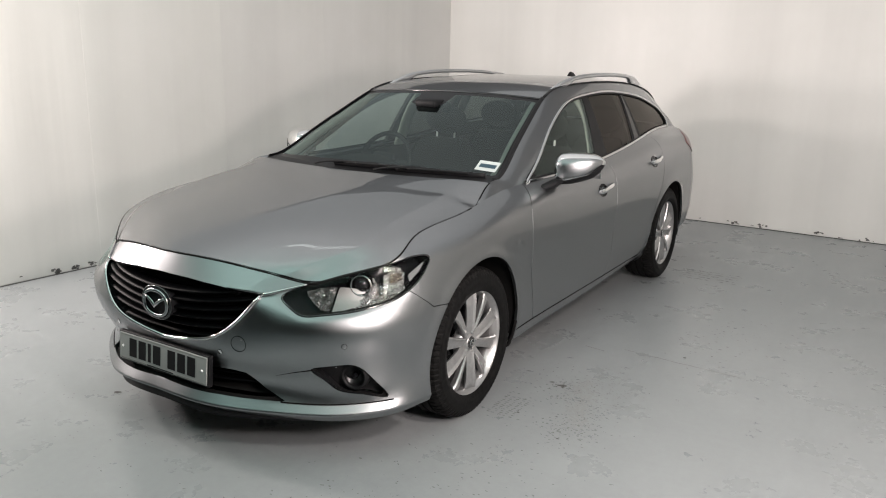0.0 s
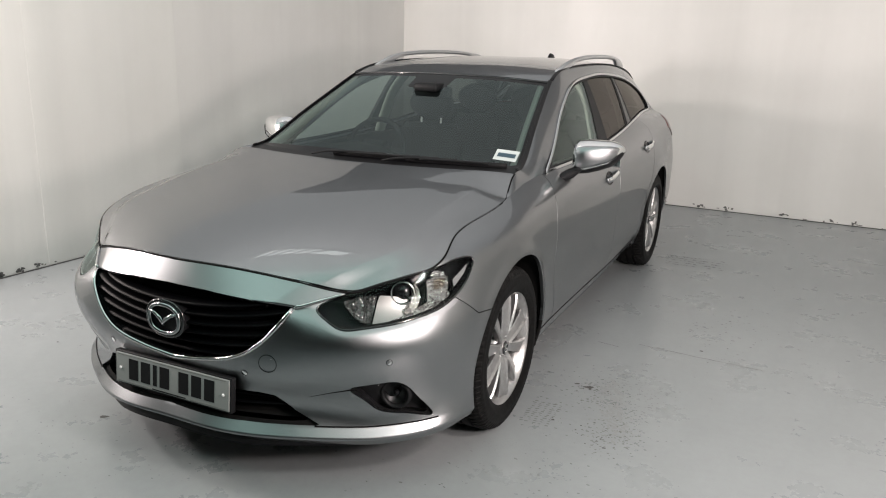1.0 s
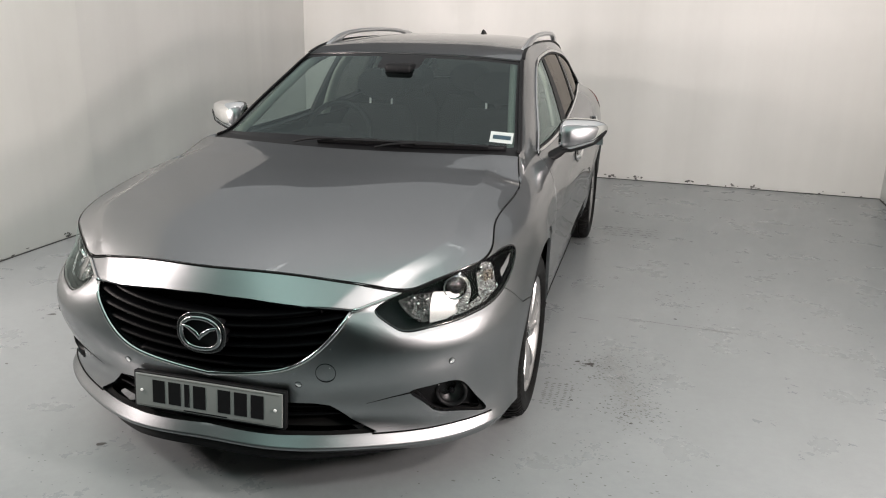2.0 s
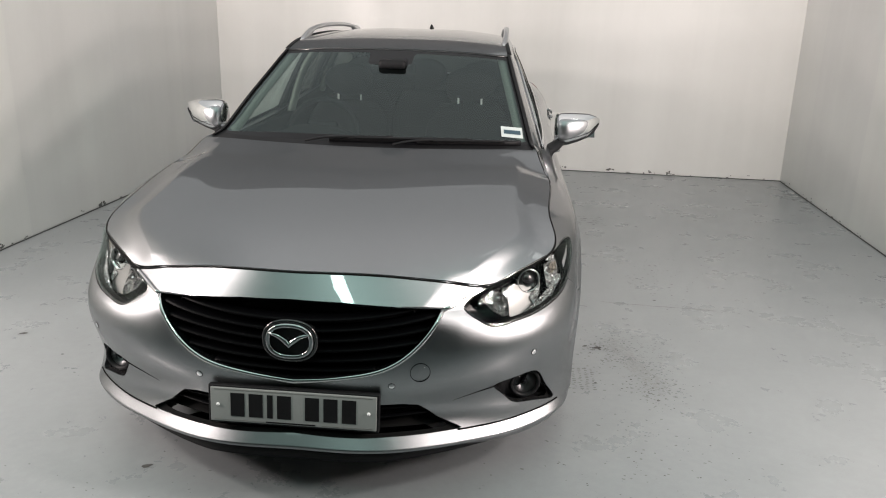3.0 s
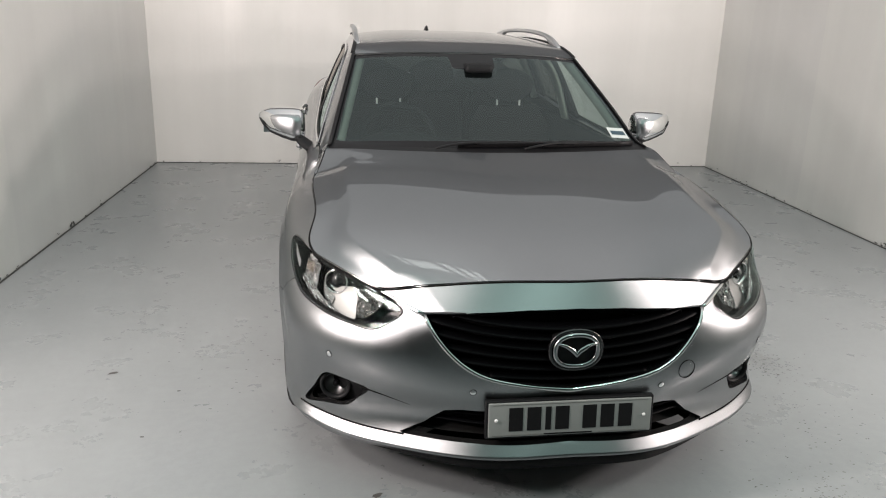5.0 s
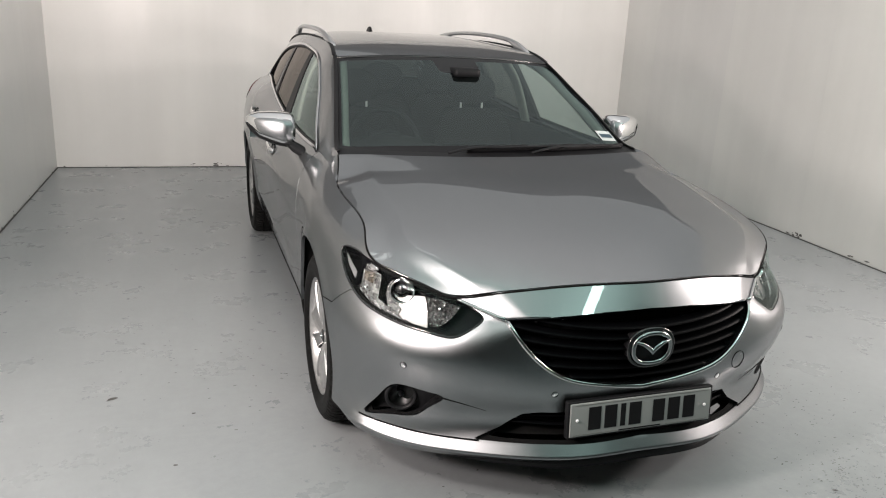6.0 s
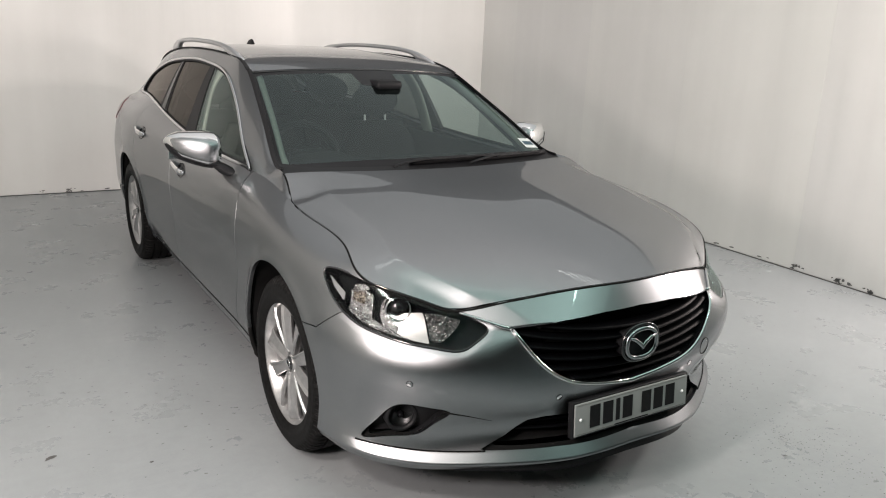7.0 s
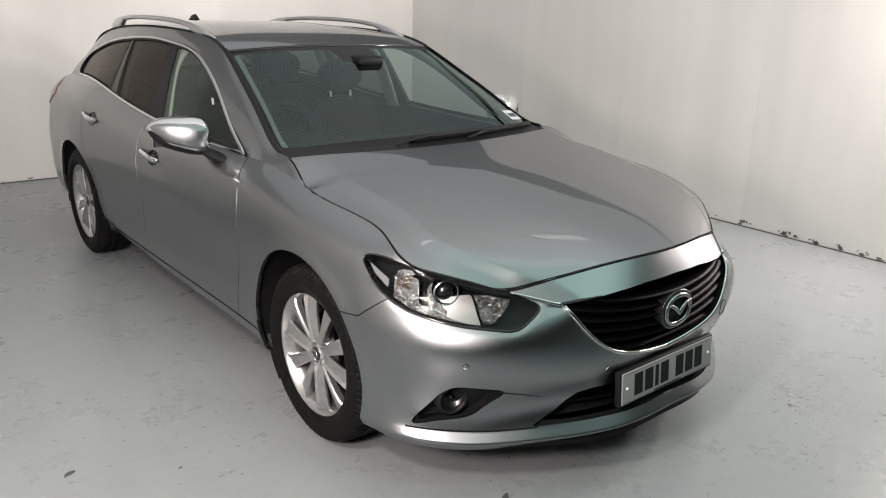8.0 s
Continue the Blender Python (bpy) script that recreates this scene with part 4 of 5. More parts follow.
crescent = [(0.098 + rw * np.cos(q), 0.700 + rz * np.sin(q)) for rw, rz, arc in ((0.078, 0.056, np.radians(np.linspace(82, -80, 14))), (0.034, 0.034, np.radians(np.linspace(-80, 82, 10)))) for q in arc]
pair("side_reflector", *lamp_patch(crescent, 0.038, 0.007, 90), CRYSTAL, headlights, "ribbed bright reflector")
pair("indicator", *lamp_patch([(0.204, 0.738), (0.200, 0.668), (0.240, 0.672), (0.286, 0.690), (0.296, 0.742), (0.240, 0.750)], 0.030, 0.010, 110), CRYSTAL, headlights, "faceted indicator reflector")
pair("amber_insert", *lamp_patch([(0.226, 0.742), (0.228, 0.706), (0.272, 0.712), (0.280, 0.740)], 0.024, 0.004, 140), AMBER_CRYSTAL, headlights, "amber bulb cover")
pair("upper_reflector", *lamp_patch([(0.215, 0.756), (0.232, 0.750), (0.285, 0.746), (0.272, 0.768), (0.238, 0.772)], 0.030, 0.004, 160), CRYSTAL, headlights, "small faceted upper reflector")
pair("lower_strip", *lamp_patch([(0.020, 0.632), (0.085, 0.627), (0.150, 0.639), (0.215, 0.655), (0.288, 0.682), (0.284, 0.697), (0.205, 0.678), (0.140, 0.659), (0.080, 0.643)], 0.022, 0.003, 45), CRYSTAL, headlights, "bright strip along the lower edge")
pair("side_marker", *lamp_patch([(0.372, 0.776), (0.298, 0.730), (0.302, 0.704), (0.350, 0.742)], 0.014), material("frosted plastic", (0.16, 0.165, 0.17), 0.3), headlights, "frosted grey side marker")
pair("marker_edge", *lamp_patch([(0.376, 0.779), (0.296, 0.733), (0.295, 0.728), (0.374, 0.773)], 0.011), SILVERED, headlights)

# grille
BARS = material("gloss black plastic", (0.002, 0.002, 0.0025), 0.4, spec=0.04)
grille = new("grille")
grille.parent = car
grille["label"] = "black shield grille with curved bars"
gs = np.linspace(-0.55, 0.55, 111)
gv = np.linspace(0.22, 0.58, 40)
gg = signed_skin(gs, gv).reshape(-1, 3)
back = clip(gg, grid_faces(111, 40), inside(front(gg), GRILLE) - 0.003)
link("surround", *[x for x in (lambda r: (r[0], r[1][len(back[1]):]))(rim(back[0], back[1], 0.09))], PIANO, grille)
link("backing", np.column_stack([back[0][:, 0], back[0][:, 1] + 0.085, back[0][:, 2]]), back[1], VOID, grille)
for z0 in (0.490, 0.524, 0.558, 0.592, 0.626, 0.660):
    xs = np.linspace(-0.44, 0.44, 61)
    zs = z0 + 0.21 * xs**2
    ok = [inside([(x, z)], GRILLE)[0] > 0.004 for x, z in zip(xs, zs)]
    pts = np.array([on_skin(x, z, front)[0] * ([-1, 1, 1] if x < 0 else [1, 1, 1]) for x, z, k in zip(xs, zs, ok) if k])
    link("bar", *tube(pts + np.array([0, 0.035, 0]), 0.026, 0.0055, 8, up=(0, -0.12, 1)), BARS, grille)
low = np.array(GRILLE_LOW)
low = natural(chord(low), low)(np.linspace(0, chord(low)[-1], 40))
trim_half = np.array([on_skin(a, b, front)[0] for a, b in low])
trim_line = np.concatenate([trim_half, (trim_half[:-1] * FLIP)[::-1]])
tw = np.interp(np.abs(trim_line[:, 0]), [0, 0.1, 0.4, 0.45], [0.010, 0.0075, 0.0070, 0.007])
link("chrome_trim", *tube(trim_line + np.array([0, -0.003, 0.003]), tw, 0.007, 10, up=(0, -1, 0)), CHROME, grille, "chrome trim along the lower edge")
wing = np.array([on_skin(a, b, front)[0] for a, b in zip(np.linspace(0.447, 0.567, 14), np.linspace(0.677, 0.713, 14))])
pair("chrome_wing", *tube(wing + np.array([0.002, -0.004, 0]), np.linspace(0.0075, 0.004, 14), 0.006, 8, up=(0.4, -0.9, 0)), CHROME, grille, "chrome wing towards the headlight")

# badge: plain oval ring with a bent bar
BADGE = material("dark chrome", (0.36, 0.37, 0.38), 0.14, 1.0)
badge = new("badge")
badge.parent = car
badge["label"] = "plain oval chrome badge"
a = np.linspace(0, 2 * np.pi, 48, endpoint=False)
by, bz = -0.932, 0.597
oval = lambda rx, rz, y: np.column_stack([np.sign(np.cos(a)) * np.abs(np.cos(a)) ** 0.85 * rx, np.full(48, y), bz + np.sign(np.sin(a)) * np.abs(np.sin(a)) ** 0.85 * rz])
link("badge_ring", *tube(oval(0.066, 0.050, by), 0.008, 0.007, 8, up=(0, -1, 0), closed=True), BADGE, badge)
link("badge_rim", *tube(oval(0.079, 0.062, by + 0.006), 0.007, 0.006, 8, up=(0, -1, 0), closed=True), PIANO, badge)
disc = oval(0.078, 0.061, by + 0.010)
link("badge_base", np.concatenate([disc, disc + [0, 0.03, 0]]), [list(range(48))] + [[i, (i + 1) % 48, (i + 1) % 48 + 48, i + 48] for i in range(48)], MATT, badge, smooth=False)
bent = np.array([(-0.062, by - 0.002, bz + 0.026), (-0.035, by - 0.004, bz + 0.017), (-0.012, by - 0.006, bz + 0.002), (0, by - 0.006, bz - 0.013),
                 (0.012, by - 0.006, bz + 0.002), (0.035, by - 0.004, bz + 0.017), (0.062, by - 0.002, bz + 0.026)])
link("badge_bar", *tube(bent, [0.004, 0.007, 0.009, 0.008, 0.009, 0.007, 0.004], 0.006, 8, up=(0, -1, 0)), BADGE, badge)

# lower intake
intake = new("lower_intake")
intake.parent = car
ig = signed_skin(np.linspace(-0.62, 0.62, 121), np.linspace(0.03, 0.26, 40)).reshape(-1, 3)
iv, if_ = clip(ig, grid_faces(121, 40), inside(front(ig), LOWER_INTAKE))
wall = rim(iv, if_, 0.07)
link("intake_wall", wall[0], wall[1][len(if_):], BLACK, intake)
link("intake_back", iv + np.array([0, 0.065, 0]), if_, VOID, intake)
for z0 in (0.350, 0.322):
    xs = np.linspace(-0.40, 0.40, 41)
    pts = np.array([on_skin(x, z0, front)[0] * ([-1, 1, 1] if x < 0 else [1, 1, 1]) for x in xs])
    link("intake_bar", *tube(pts + np.array([0, 0.03, 0]), 0.02, 0.004, 6, up=(0, 0.2, 1)), BARS, intake)
# black lip under the bumper
lip_s = np.linspace(-0.57, 0.57, 81)
lip = signed_skin(lip_s, np.array([0.0]))[:, 0]
drop = np.clip((0.575 - np.abs(lip_s)) / 0.30, 0.02, 1)[:, None]
lip_edge = np.stack([lip + [0, 0.004, 0.002], lip + np.array([0, -0.006, -0.022]) * drop, lip * [0.9, 1, 1] + np.array([0, 0.06, -0.028]) * drop, lip * [0.8, 1, 1] + np.array([0, 0.35, -0.02]) * drop], 1)
link("under_lip", lip_edge.reshape(-1, 3), grid_faces(81, 4), MATT, bumper, "black plastic lip under the bumper")

# black rod as shade in the lip's groove, intake's corner to fog lamp's tip
gl = signed_skin(np.linspace(0.0, 1.2, 200), UP[2:3])[:, 0]
gl = gl[(gl[:, 0] > 0.50) & (gl[:, 1] < -0.512)]
pair("lip_groove", *tube(gl + np.array([0, 0, 0.001]), 0.003, 0.003, 6, up=(0.6, -0.8, 0)), VOID, bumper)

# black rod as shade in the crease that runs inwards from the fog lamp
cr = np.array([on_skin(a, b, front)[0] for a, b in zip(np.linspace(0.485, 0.635, 16), np.interp(np.linspace(0.485, 0.635, 16), [0.485, 0.56, 0.635], [0.362, 0.384, 0.4005]))])
pair("bumper_crease", *tube(cr, np.linspace(0.0006, 0.0035, 16), np.linspace(0.0006, 0.003, 16), 6, up=(0.5, -0.85, 0)), VOID, bumper)

# fog lamps
fogs = tuple(new("fog_lamp") for _ in range(2))
for ob in fogs:
    ob.parent = car
    ob["label"] = "round fog lamp in a black pocket"
fg = signed_skin(np.linspace(0.45, 1.35, 150), np.linspace(0.04, 0.30, 60)).reshape(-1, 3)
fv, ff = clip(fg, grid_faces(150, 60), inside(oblique(fg), FOG))
fw = rim(fv, ff, 0.05)
fw = (fw[0] + np.array([-0.002, 0.0035, 0]), fw[1])
pair("pocket", *merged((fw[0], fw[1][len(ff):]), (fv + np.array([-0.022, 0.045, 0]), ff)), BLACK, fogs, "black plastic pocket")
p, n = on_skin(0.062, 0.352, oblique)
n = np.array([0.25, -0.97, 0])
p = p - n * 0.030
pair("fog_ring", *moved(lathe([(0.056, -0.03), (0.054, 0.004), (0.049, 0.010), (0.043, 0.008), (0.040, -0.004)], 36), facing(p, n)), BLACK, fogs)
pair("fog_reflector", *moved(lathe([(0.040, -0.004), (0.030, -0.022), (0.015, -0.03), (0.004, -0.032)], 24), facing(p, n)), DIM, fogs)
pair("fog_bulb", *moved(ball(0, 0, 0, 0.016, 0.012, 0.012), facing(p - n * 0.012, n)), BEZEL, fogs)
pair("fog_lens", *moved(lathe([(0.0005, 0.009), (0.02, 0.007), (0.034, 0.002), (0.041, -0.004)], 32), facing(p, n)), LENS, fogs)

# number plate with bars for its characters
plate = new("number_plate")
plate.parent = car
plate["label"] = "white number plate in a black holder"
tilt = Matrix.Translation((0.002, -0.917, 0.368)) @ Euler((radians(-5), 0, 0)).to_matrix().to_4x4()
link("holder", *moved(box(-0.268, 0.268, -0.006, 0.016, -0.062, 0.062, 0.004), tilt), BLACK, plate, "black plastic holder")
link("face", *moved(box(-0.260, 0.260, -0.010, 0.0, -0.0555, 0.0555, 0.003), tilt), PLATE_FACE, plate, "white reflective face")
ink = material("plate ink", (0.010, 0.010, 0.011), 0.5, spec=0.08)
x = -0.196
for wide in (0.044, 0.044, 0.018, 0.044, 0, 0.044, 0.044, 0.044):
    if wide:
        link("bar", *moved(box(x, x + wide, -0.0112, -0.009, -0.036, 0.040), tilt), ink, plate, smooth=False)
    x += (wide + 0.0135) if wide else 0.030
link("print_bar", *moved(box(-0.085, 0.07, -0.0112, -0.009, -0.0515, -0.0475), tilt), ink, plate, smooth=False)
link("border_line", *moved(merged(box(-0.248, 0.248, -0.0108, -0.009, 0.0490, 0.0505), box(-0.248, -0.09, -0.0108, -0.009, -0.0505, -0.049), box(0.09, 0.248, -0.0108, -0.009, -0.0505, -0.049)), tilt), SMUDGE, plate, smooth=False)
for x in (-0.236, 0.236):
    link("screw", *moved(lathe([(0.0005, 0.004), (0.004, 0.0035), (0.0055, 0.001), (0.0055, 0.0)], 14), tilt @ Matrix.Translation((x, -0.010, 0.0)) @ facing((0, 0, 0), (0, -1, 0))), WHITE_PLASTIC, plate)

# parking sensors and tow cap
for a, z in ((0.302, 0.450), (0.735, 0.502)):
    p, n = on_skin(a, z, front)
    p = p + n * (0.0026 if a > 0.5 else 0.0004)
    pair("parking_sensor", *moved(lathe([(0.0005, 0.0006), (0.0088, 0.0006), (0.0094, 0.0003), (0.0102, -0.0012)], 24), facing(p, n)), PAINT, bumper)
    pair("sensor_ring", *moved(lathe([(0.0100, -0.002), (0.0102, 0.0004), (0.0110, 0.0004), (0.0113, -0.002)], 28), facing(p, n)), BEZEL, bumper, "dark ring round the sensor")
p, n = on_skin(0.388, 0.495, front)
link("tow_cap", *moved(lathe([(0.0293, -0.002), (0.0300, 0.0008), (0.0312, 0.0008), (0.0318, -0.002)], 40), facing(p, n)), BEZEL, bumper, "thin round joint of the tow cap")

# small pale stone chips in the bumper's paint
chip_rng = random.Random(11)
for _ in range(16):
    a, z = chip_rng.uniform(0.12, 0.74), chip_rng.uniform(0.40, 0.60)
    if inside([(a, z)], GRILLE)[0] > -0.02 or inside([(a, z)], LOWER_INTAKE)[0] > -0.02:
        continue
    p, n = on_skin(a, z, front)
    q = moved(lathe([(0.0002, 0.0004), (chip_rng.uniform(0.0008, 0.0018), 0.0003), (0.0019, -0.0006)], 6), facing(p, n))
    turned = chip_rng.choice((-1, 1))
    link("stone_chip", np.asarray(q[0]) * np.array([turned, 1, 1]), [w if turned > 0 else list(w)[::-1] for w in q[1]], WHITE_PLASTIC, bumper)


# ---- wheels ----
def tyre_mesh():
    n = 480
    prof = [(0.212, -0.100), (0.232, -0.112), (0.27, -0.1165), (0.305, -0.110), (0.324, -0.098), (0.3325, -0.082), (0.3345, -0.060), (0.3345, -0.052), (0.327, -0.050), (0.327, -0.042),
            (0.3355, -0.040), (0.3355, -0.006), (0.328, -0.004), (0.328, 0.004), (0.3355, 0.006), (0.3355, 0.040), (0.327, 0.042), (0.327, 0.050), (0.3345, 0.052), (0.3345, 0.060),
            (0.3325, 0.082), (0.324, 0.098), (0.305, 0.110), (0.292, 0.1135), (0.289, 0.1125), (0.27, 0.1165), (0.257, 0.1148), (0.253, 0.1128), (0.247, 0.1115), (0.230, 0.102)]
    p = np.array(prof)
    v, f = lathe(p, n)
    v = v.reshape(n, len(p), 3).copy()
    # cross grooves in the shoulders
    for j, (r, x) in enumerate(prof):
        if r > 0.30 and abs(x) > 0.051:
            k = np.where((np.arange(n) + (3 if x < 0 else 0)) % 6 < 2)[0]
            v[k, j, 1:] *= 1 - (0.008 if abs(x) > 0.105 else 0.018 if abs(x) > 0.09 else 0.026)
    v = v.reshape(-1, 3)
    worn = [min(k % len(p) for k in q) >= 4 and max(k % len(p) for k in q) <= 22 for q in f]
    return (v, [q for q, w in zip(f, worn) if not w]), (v, [q for q, w in zip(f, worn) if w])


def spoke(angle, lean):
    """One wheel spoke, from the hub outwards: a broad face that leans to a raised ridge on the side away from its twin."""
    rows, radii = [], (0.036, 0.060, 0.085, 0.115, 0.150, 0.182, 0.203, 0.214)
    for r, w, out in zip(radii, (0.0225, 0.0205, 0.0205, 0.0222, 0.0248, 0.0280, 0.0325, 0.0400), (-0.012, -0.006, -0.003, -0.001, 0.000, -0.001, -0.005, -0.012)):
        deep = 0.030
        c = lean * (r - 0.04) * 0.03
        row = [(out - deep, -w * 0.8), (out - 0.019, -w), (out - 0.0155, -w * 0.93), (out - 0.0110, -w * 0.35), (out - 0.0060, w * 0.35), (out + 0.0015, w * 0.74), (out, w * 0.88), (out - 0.007, w), (out - deep, w * 0.8)]
        row = [(x, c + lean * t) for x, t in row]
        rows.append(row if lean > 0 else row[::-1])
    v = np.array([[(x, t, r) for x, t in row] for row, r in zip(rows, radii)]).reshape(-1, 3)
    c, s = np.cos(angle), np.sin(angle)
    v = np.column_stack([v[:, 0], v[:, 1] * c - v[:, 2] * s, v[:, 1] * s + v[:, 2] * c])
    return v, grid_faces(len(radii), 9)


TYRE, TREAD = tyre_mesh()
BARREL_V = lathe([(0.214, -0.095), (0.196, -0.085), (0.190, 0.045), (0.1955, 0.060)], 96)
RIM_LIP = lathe([(0.1955, 0.060), (0.198, 0.066), (0.204, 0.082), (0.212, 0.094), (0.218, 0.102), (0.223, 0.104), (0.225, 0.099), (0.219, 0.092)], 96)
HUB = lathe([(0.0005, 0.000), (0.024, 0.0), (0.027, -0.002), (0.031, -0.010), (0.040, -0.008), (0.056, -0.012), (0.066, -0.022), (0.070, -0.05)], 60)
CAP = lathe([(0.0005, 0.004), (0.016, 0.004), (0.0255, 0.002), (0.0275, -0.003)], 36)
DISC = lathe([(0.02, 0.0), (0.145, 0.0), (0.147, -0.012), (0.02, -0.012)], 60)


def wheel(x, y, turn):
    ob = new("wheel")
    ob.parent = car
    ob["label"] = "ten-spoke silver alloy wheel with a black tyre"
    flip = 1 if x > 0 else -1
    face = 0.084
    pieces = [("tyre", TYRE, RUBBER, "black road tyre"), ("tread", TREAD, RUBBER, "grooved tread"), ("rim", RIM_LIP, ALLOY, ""), ("barrel", BARREL_V, BARREL, "dark dusty barrel"), ("hub", moved(HUB, Matrix.Translation((face, 0, 0))), ALLOY, ""),
              ("hub_cap", moved(CAP, Matrix.Translation((face + 0.001, 0, 0))), PIANO, "black hub cap"), ("brake_disc", moved(DISC, Matrix.Translation((-0.005, 0, 0))), BEZEL, "dark brake disc")]
    ring = 2 * np.pi * np.arange(32) / 32
    pieces.append(("cap_ring", tube(np.column_stack([np.full(32, face + 0.006), np.cos(ring) * 0.017, np.sin(ring) * 0.014]), 0.002, 0.002, 6, up=(1, 0, 0), closed=True), CHROME, ""))
    for k in range(5):
        for side_ in (-1, 1):
            pieces.append(("spoke", moved(spoke(np.radians(72 * k + 16.0 * side_), -side_), Matrix.Translation((face + 0.012, 0, 0))), ALLOY, ""))
        a = np.radians(72 * k + 36)
        pieces.append(("wheel_nut", moved(lathe([(0.0005, 0.004), (0.007, 0.004), (0.0095, -0.002), (0.0095, -0.02)], 6), Matrix.Translation((face - 0.006, -np.sin(a) * 0.048, np.cos(a) * 0.048))), CHROME, ""))
    m = Matrix.Translation((x, y, 0.332)) @ Euler((radians(turn), 0, 0)).to_matrix().to_4x4()
    for name, piece, mat, label in pieces:
        if name not in ("tyre", "tread", "wheel_nut", "hub_cap", "cap_ring"):
            piece = (np.asarray(piece[0]) * np.array([1, 1.068, 1.068]), piece[1])
        v, f = moved(piece, m if flip > 0 else Matrix.Translation((x, y, 0.332)) @ Matrix.Diagonal((-1, 1, 1, 1)) @ Euler((radians(turn), 0, 0)).to_matrix().to_4x4())
        if flip < 0:
            f = [list(q)[::-1] for q in f]
        link(name, v, f, mat, ob, label, smooth=name not in ("spoke", "tread"))


for x, y, turn in ((0.787, 0.012, 20), (-0.787, -0.018, 8), (0.790, 2.765, 30), (-0.790, 2.755, 51)):
    wheel(x, y, turn)

# wheel wells
for y, z, r in ARCHES:
    a = np.linspace(radians(-12), radians(192), 40)
    lv = np.concatenate([np.column_stack([np.full(40, x), y + (r + 0.012) * np.cos(a), z + (r + 0.012) * np.sin(a)]) for x in (0.905, 0.86, 0.50)])
    pieces = (lv.reshape(3, 40, 3).transpose(1, 0, 2).reshape(-1, 3), grid_faces(40, 3))
    inner_wall = (np.concatenate([[(0.52, y, z)], np.column_stack([np.full(40, 0.52), y + (r + 0.012) * np.cos(a), z + (r + 0.012) * np.sin(a)])]), [[0, i + 1, i + 2] for i in range(39)])
    lv2, lf2 = merged(pieces, inner_wall)
    # keep the liner behind the panels
    reach = np.array([np.interp(q, [-0.35, 0, 0.45, 2.3, 2.8, 3.2], [0.885, 0.905, 0.875, 0.88, 0.905, 0.88]) for q in lv2[:, 1]])
    lv2[:, 0] = np.minimum(lv2[:, 0], reach)
    pair("wheel_well", lv2, lf2, VOID, car, "dark wheel well liner")

# ---- mirrors, rails, handles ----
mirrors = tuple(new("door_mirror") for _ in range(2))
for ob in mirrors:
    ob.parent = car
    ob["label"] = "silver door mirror with a black lower half"
MX = np.array([0.832, 0.84, 0.86, 0.90, 0.95, 1.00, 1.035, 1.052, 1.058])
M_TOP = np.interp(MX, [0.832, 0.86, 0.92, 1.0, 1.04, 1.058], [1.076, 1.089, 1.092, 1.086, 1.073, 1.058])
M_LOW = np.interp(MX, [0.832, 0.86, 0.92, 1.0, 1.04, 1.058], [0.934, 0.922, 0.930, 0.963, 0.998, 1.032])
M_FRONT = np.interp(MX, [0.832, 0.86, 0.92, 1.0, 1.04, 1.058], [0.880, 0.862, 0.868, 0.915, 0.960, 0.995])
M_BACK = np.interp(MX, [0.832, 0.9, 1.0, 1.058], [0.985, 1.0, 1.02, 1.012])
shell = []
ang = np.linspace(0, 2 * np.pi, 40, endpoint=False)
for x, t, l, fr, bk in zip(MX, M_TOP, M_LOW, M_FRONT, M_BACK):
    cz, hz, cy = (t + l) / 2, (t - l) / 2, bk - 0.015
    k = 0.6 if x in (MX[0], MX[-1]) else 1
    yy = np.where(np.cos(ang) < 0, cy + (cy - fr) * np.sign(np.cos(ang)) * np.abs(np.cos(ang)) ** 0.78 * k, cy + 0.015 * np.cos(ang))
    shell.append(np.column_stack([np.full(40, x), yy, cz + hz * k * np.sign(np.sin(ang)) * np.abs(np.sin(ang)) ** 0.74]))
shell = np.array(shell)
mz, mf = shell.reshape(-1, 3), [[i * 40 + j, (i + 1) * 40 + j, (i + 1) * 40 + (j + 1) % 40, i * 40 + (j + 1) % 40] for i in range(len(MX) - 1) for j in range(40)]
mf += [[j for j in range(40)], [(len(MX) - 1) * 40 + j for j in range(40)][::-1]]
mz = mz + np.array([0.012, -0.028, -0.006])
cutline = mz[:, 2] - np.interp(mz[:, 0], [0.83, 0.92, 1.02, 1.06], [0.945, 0.948, 0.982, 1.030])
pair("mirror_shell", *clip(mz, mf, cutline), PAINT, mirrors, "silver painted shell")
pair("mirror_base", *clip(mz, mf, -cutline), MATT, mirrors, "black lower housing")
pair("mirror_glass", *box(0.865, 1.052, 0.976, 0.986, 0.955, 1.060, 0.004), CHROME, mirrors, "mirror glass")
stalk = np.array([(0.785, 0.800, 0.902), (0.812, 0.818, 0.906), (0.845, 0.850, 0.924), (0.880, 0.885, 0.950)])
pair("mirror_stalk", *tube(stalk, [0.060, 0.052, 0.042, 0.035], [0.018, 0.022, 0.024, 0.016], 12, up=(0, 0.2, 1)), MATT, mirrors, "black mirror stalk")
pair("mirror_line", *tube(np.column_stack([MX[1:-1] + 0.014, M_FRONT[1:-1] - 0.029, np.interp(MX[1:-1] + 0.014, [0.83, 0.92, 1.02, 1.06], [0.945, 0.948, 0.982, 1.030])]), 0.003, 0.0025, 6), BLACK, mirrors)

# roof rails
ry = np.linspace(1.385, 3.02, 46)
rx = np.interp(ry, [1.385, 1.6, 2.4, 3.02], [0.566, 0.572, 0.566, 0.528])
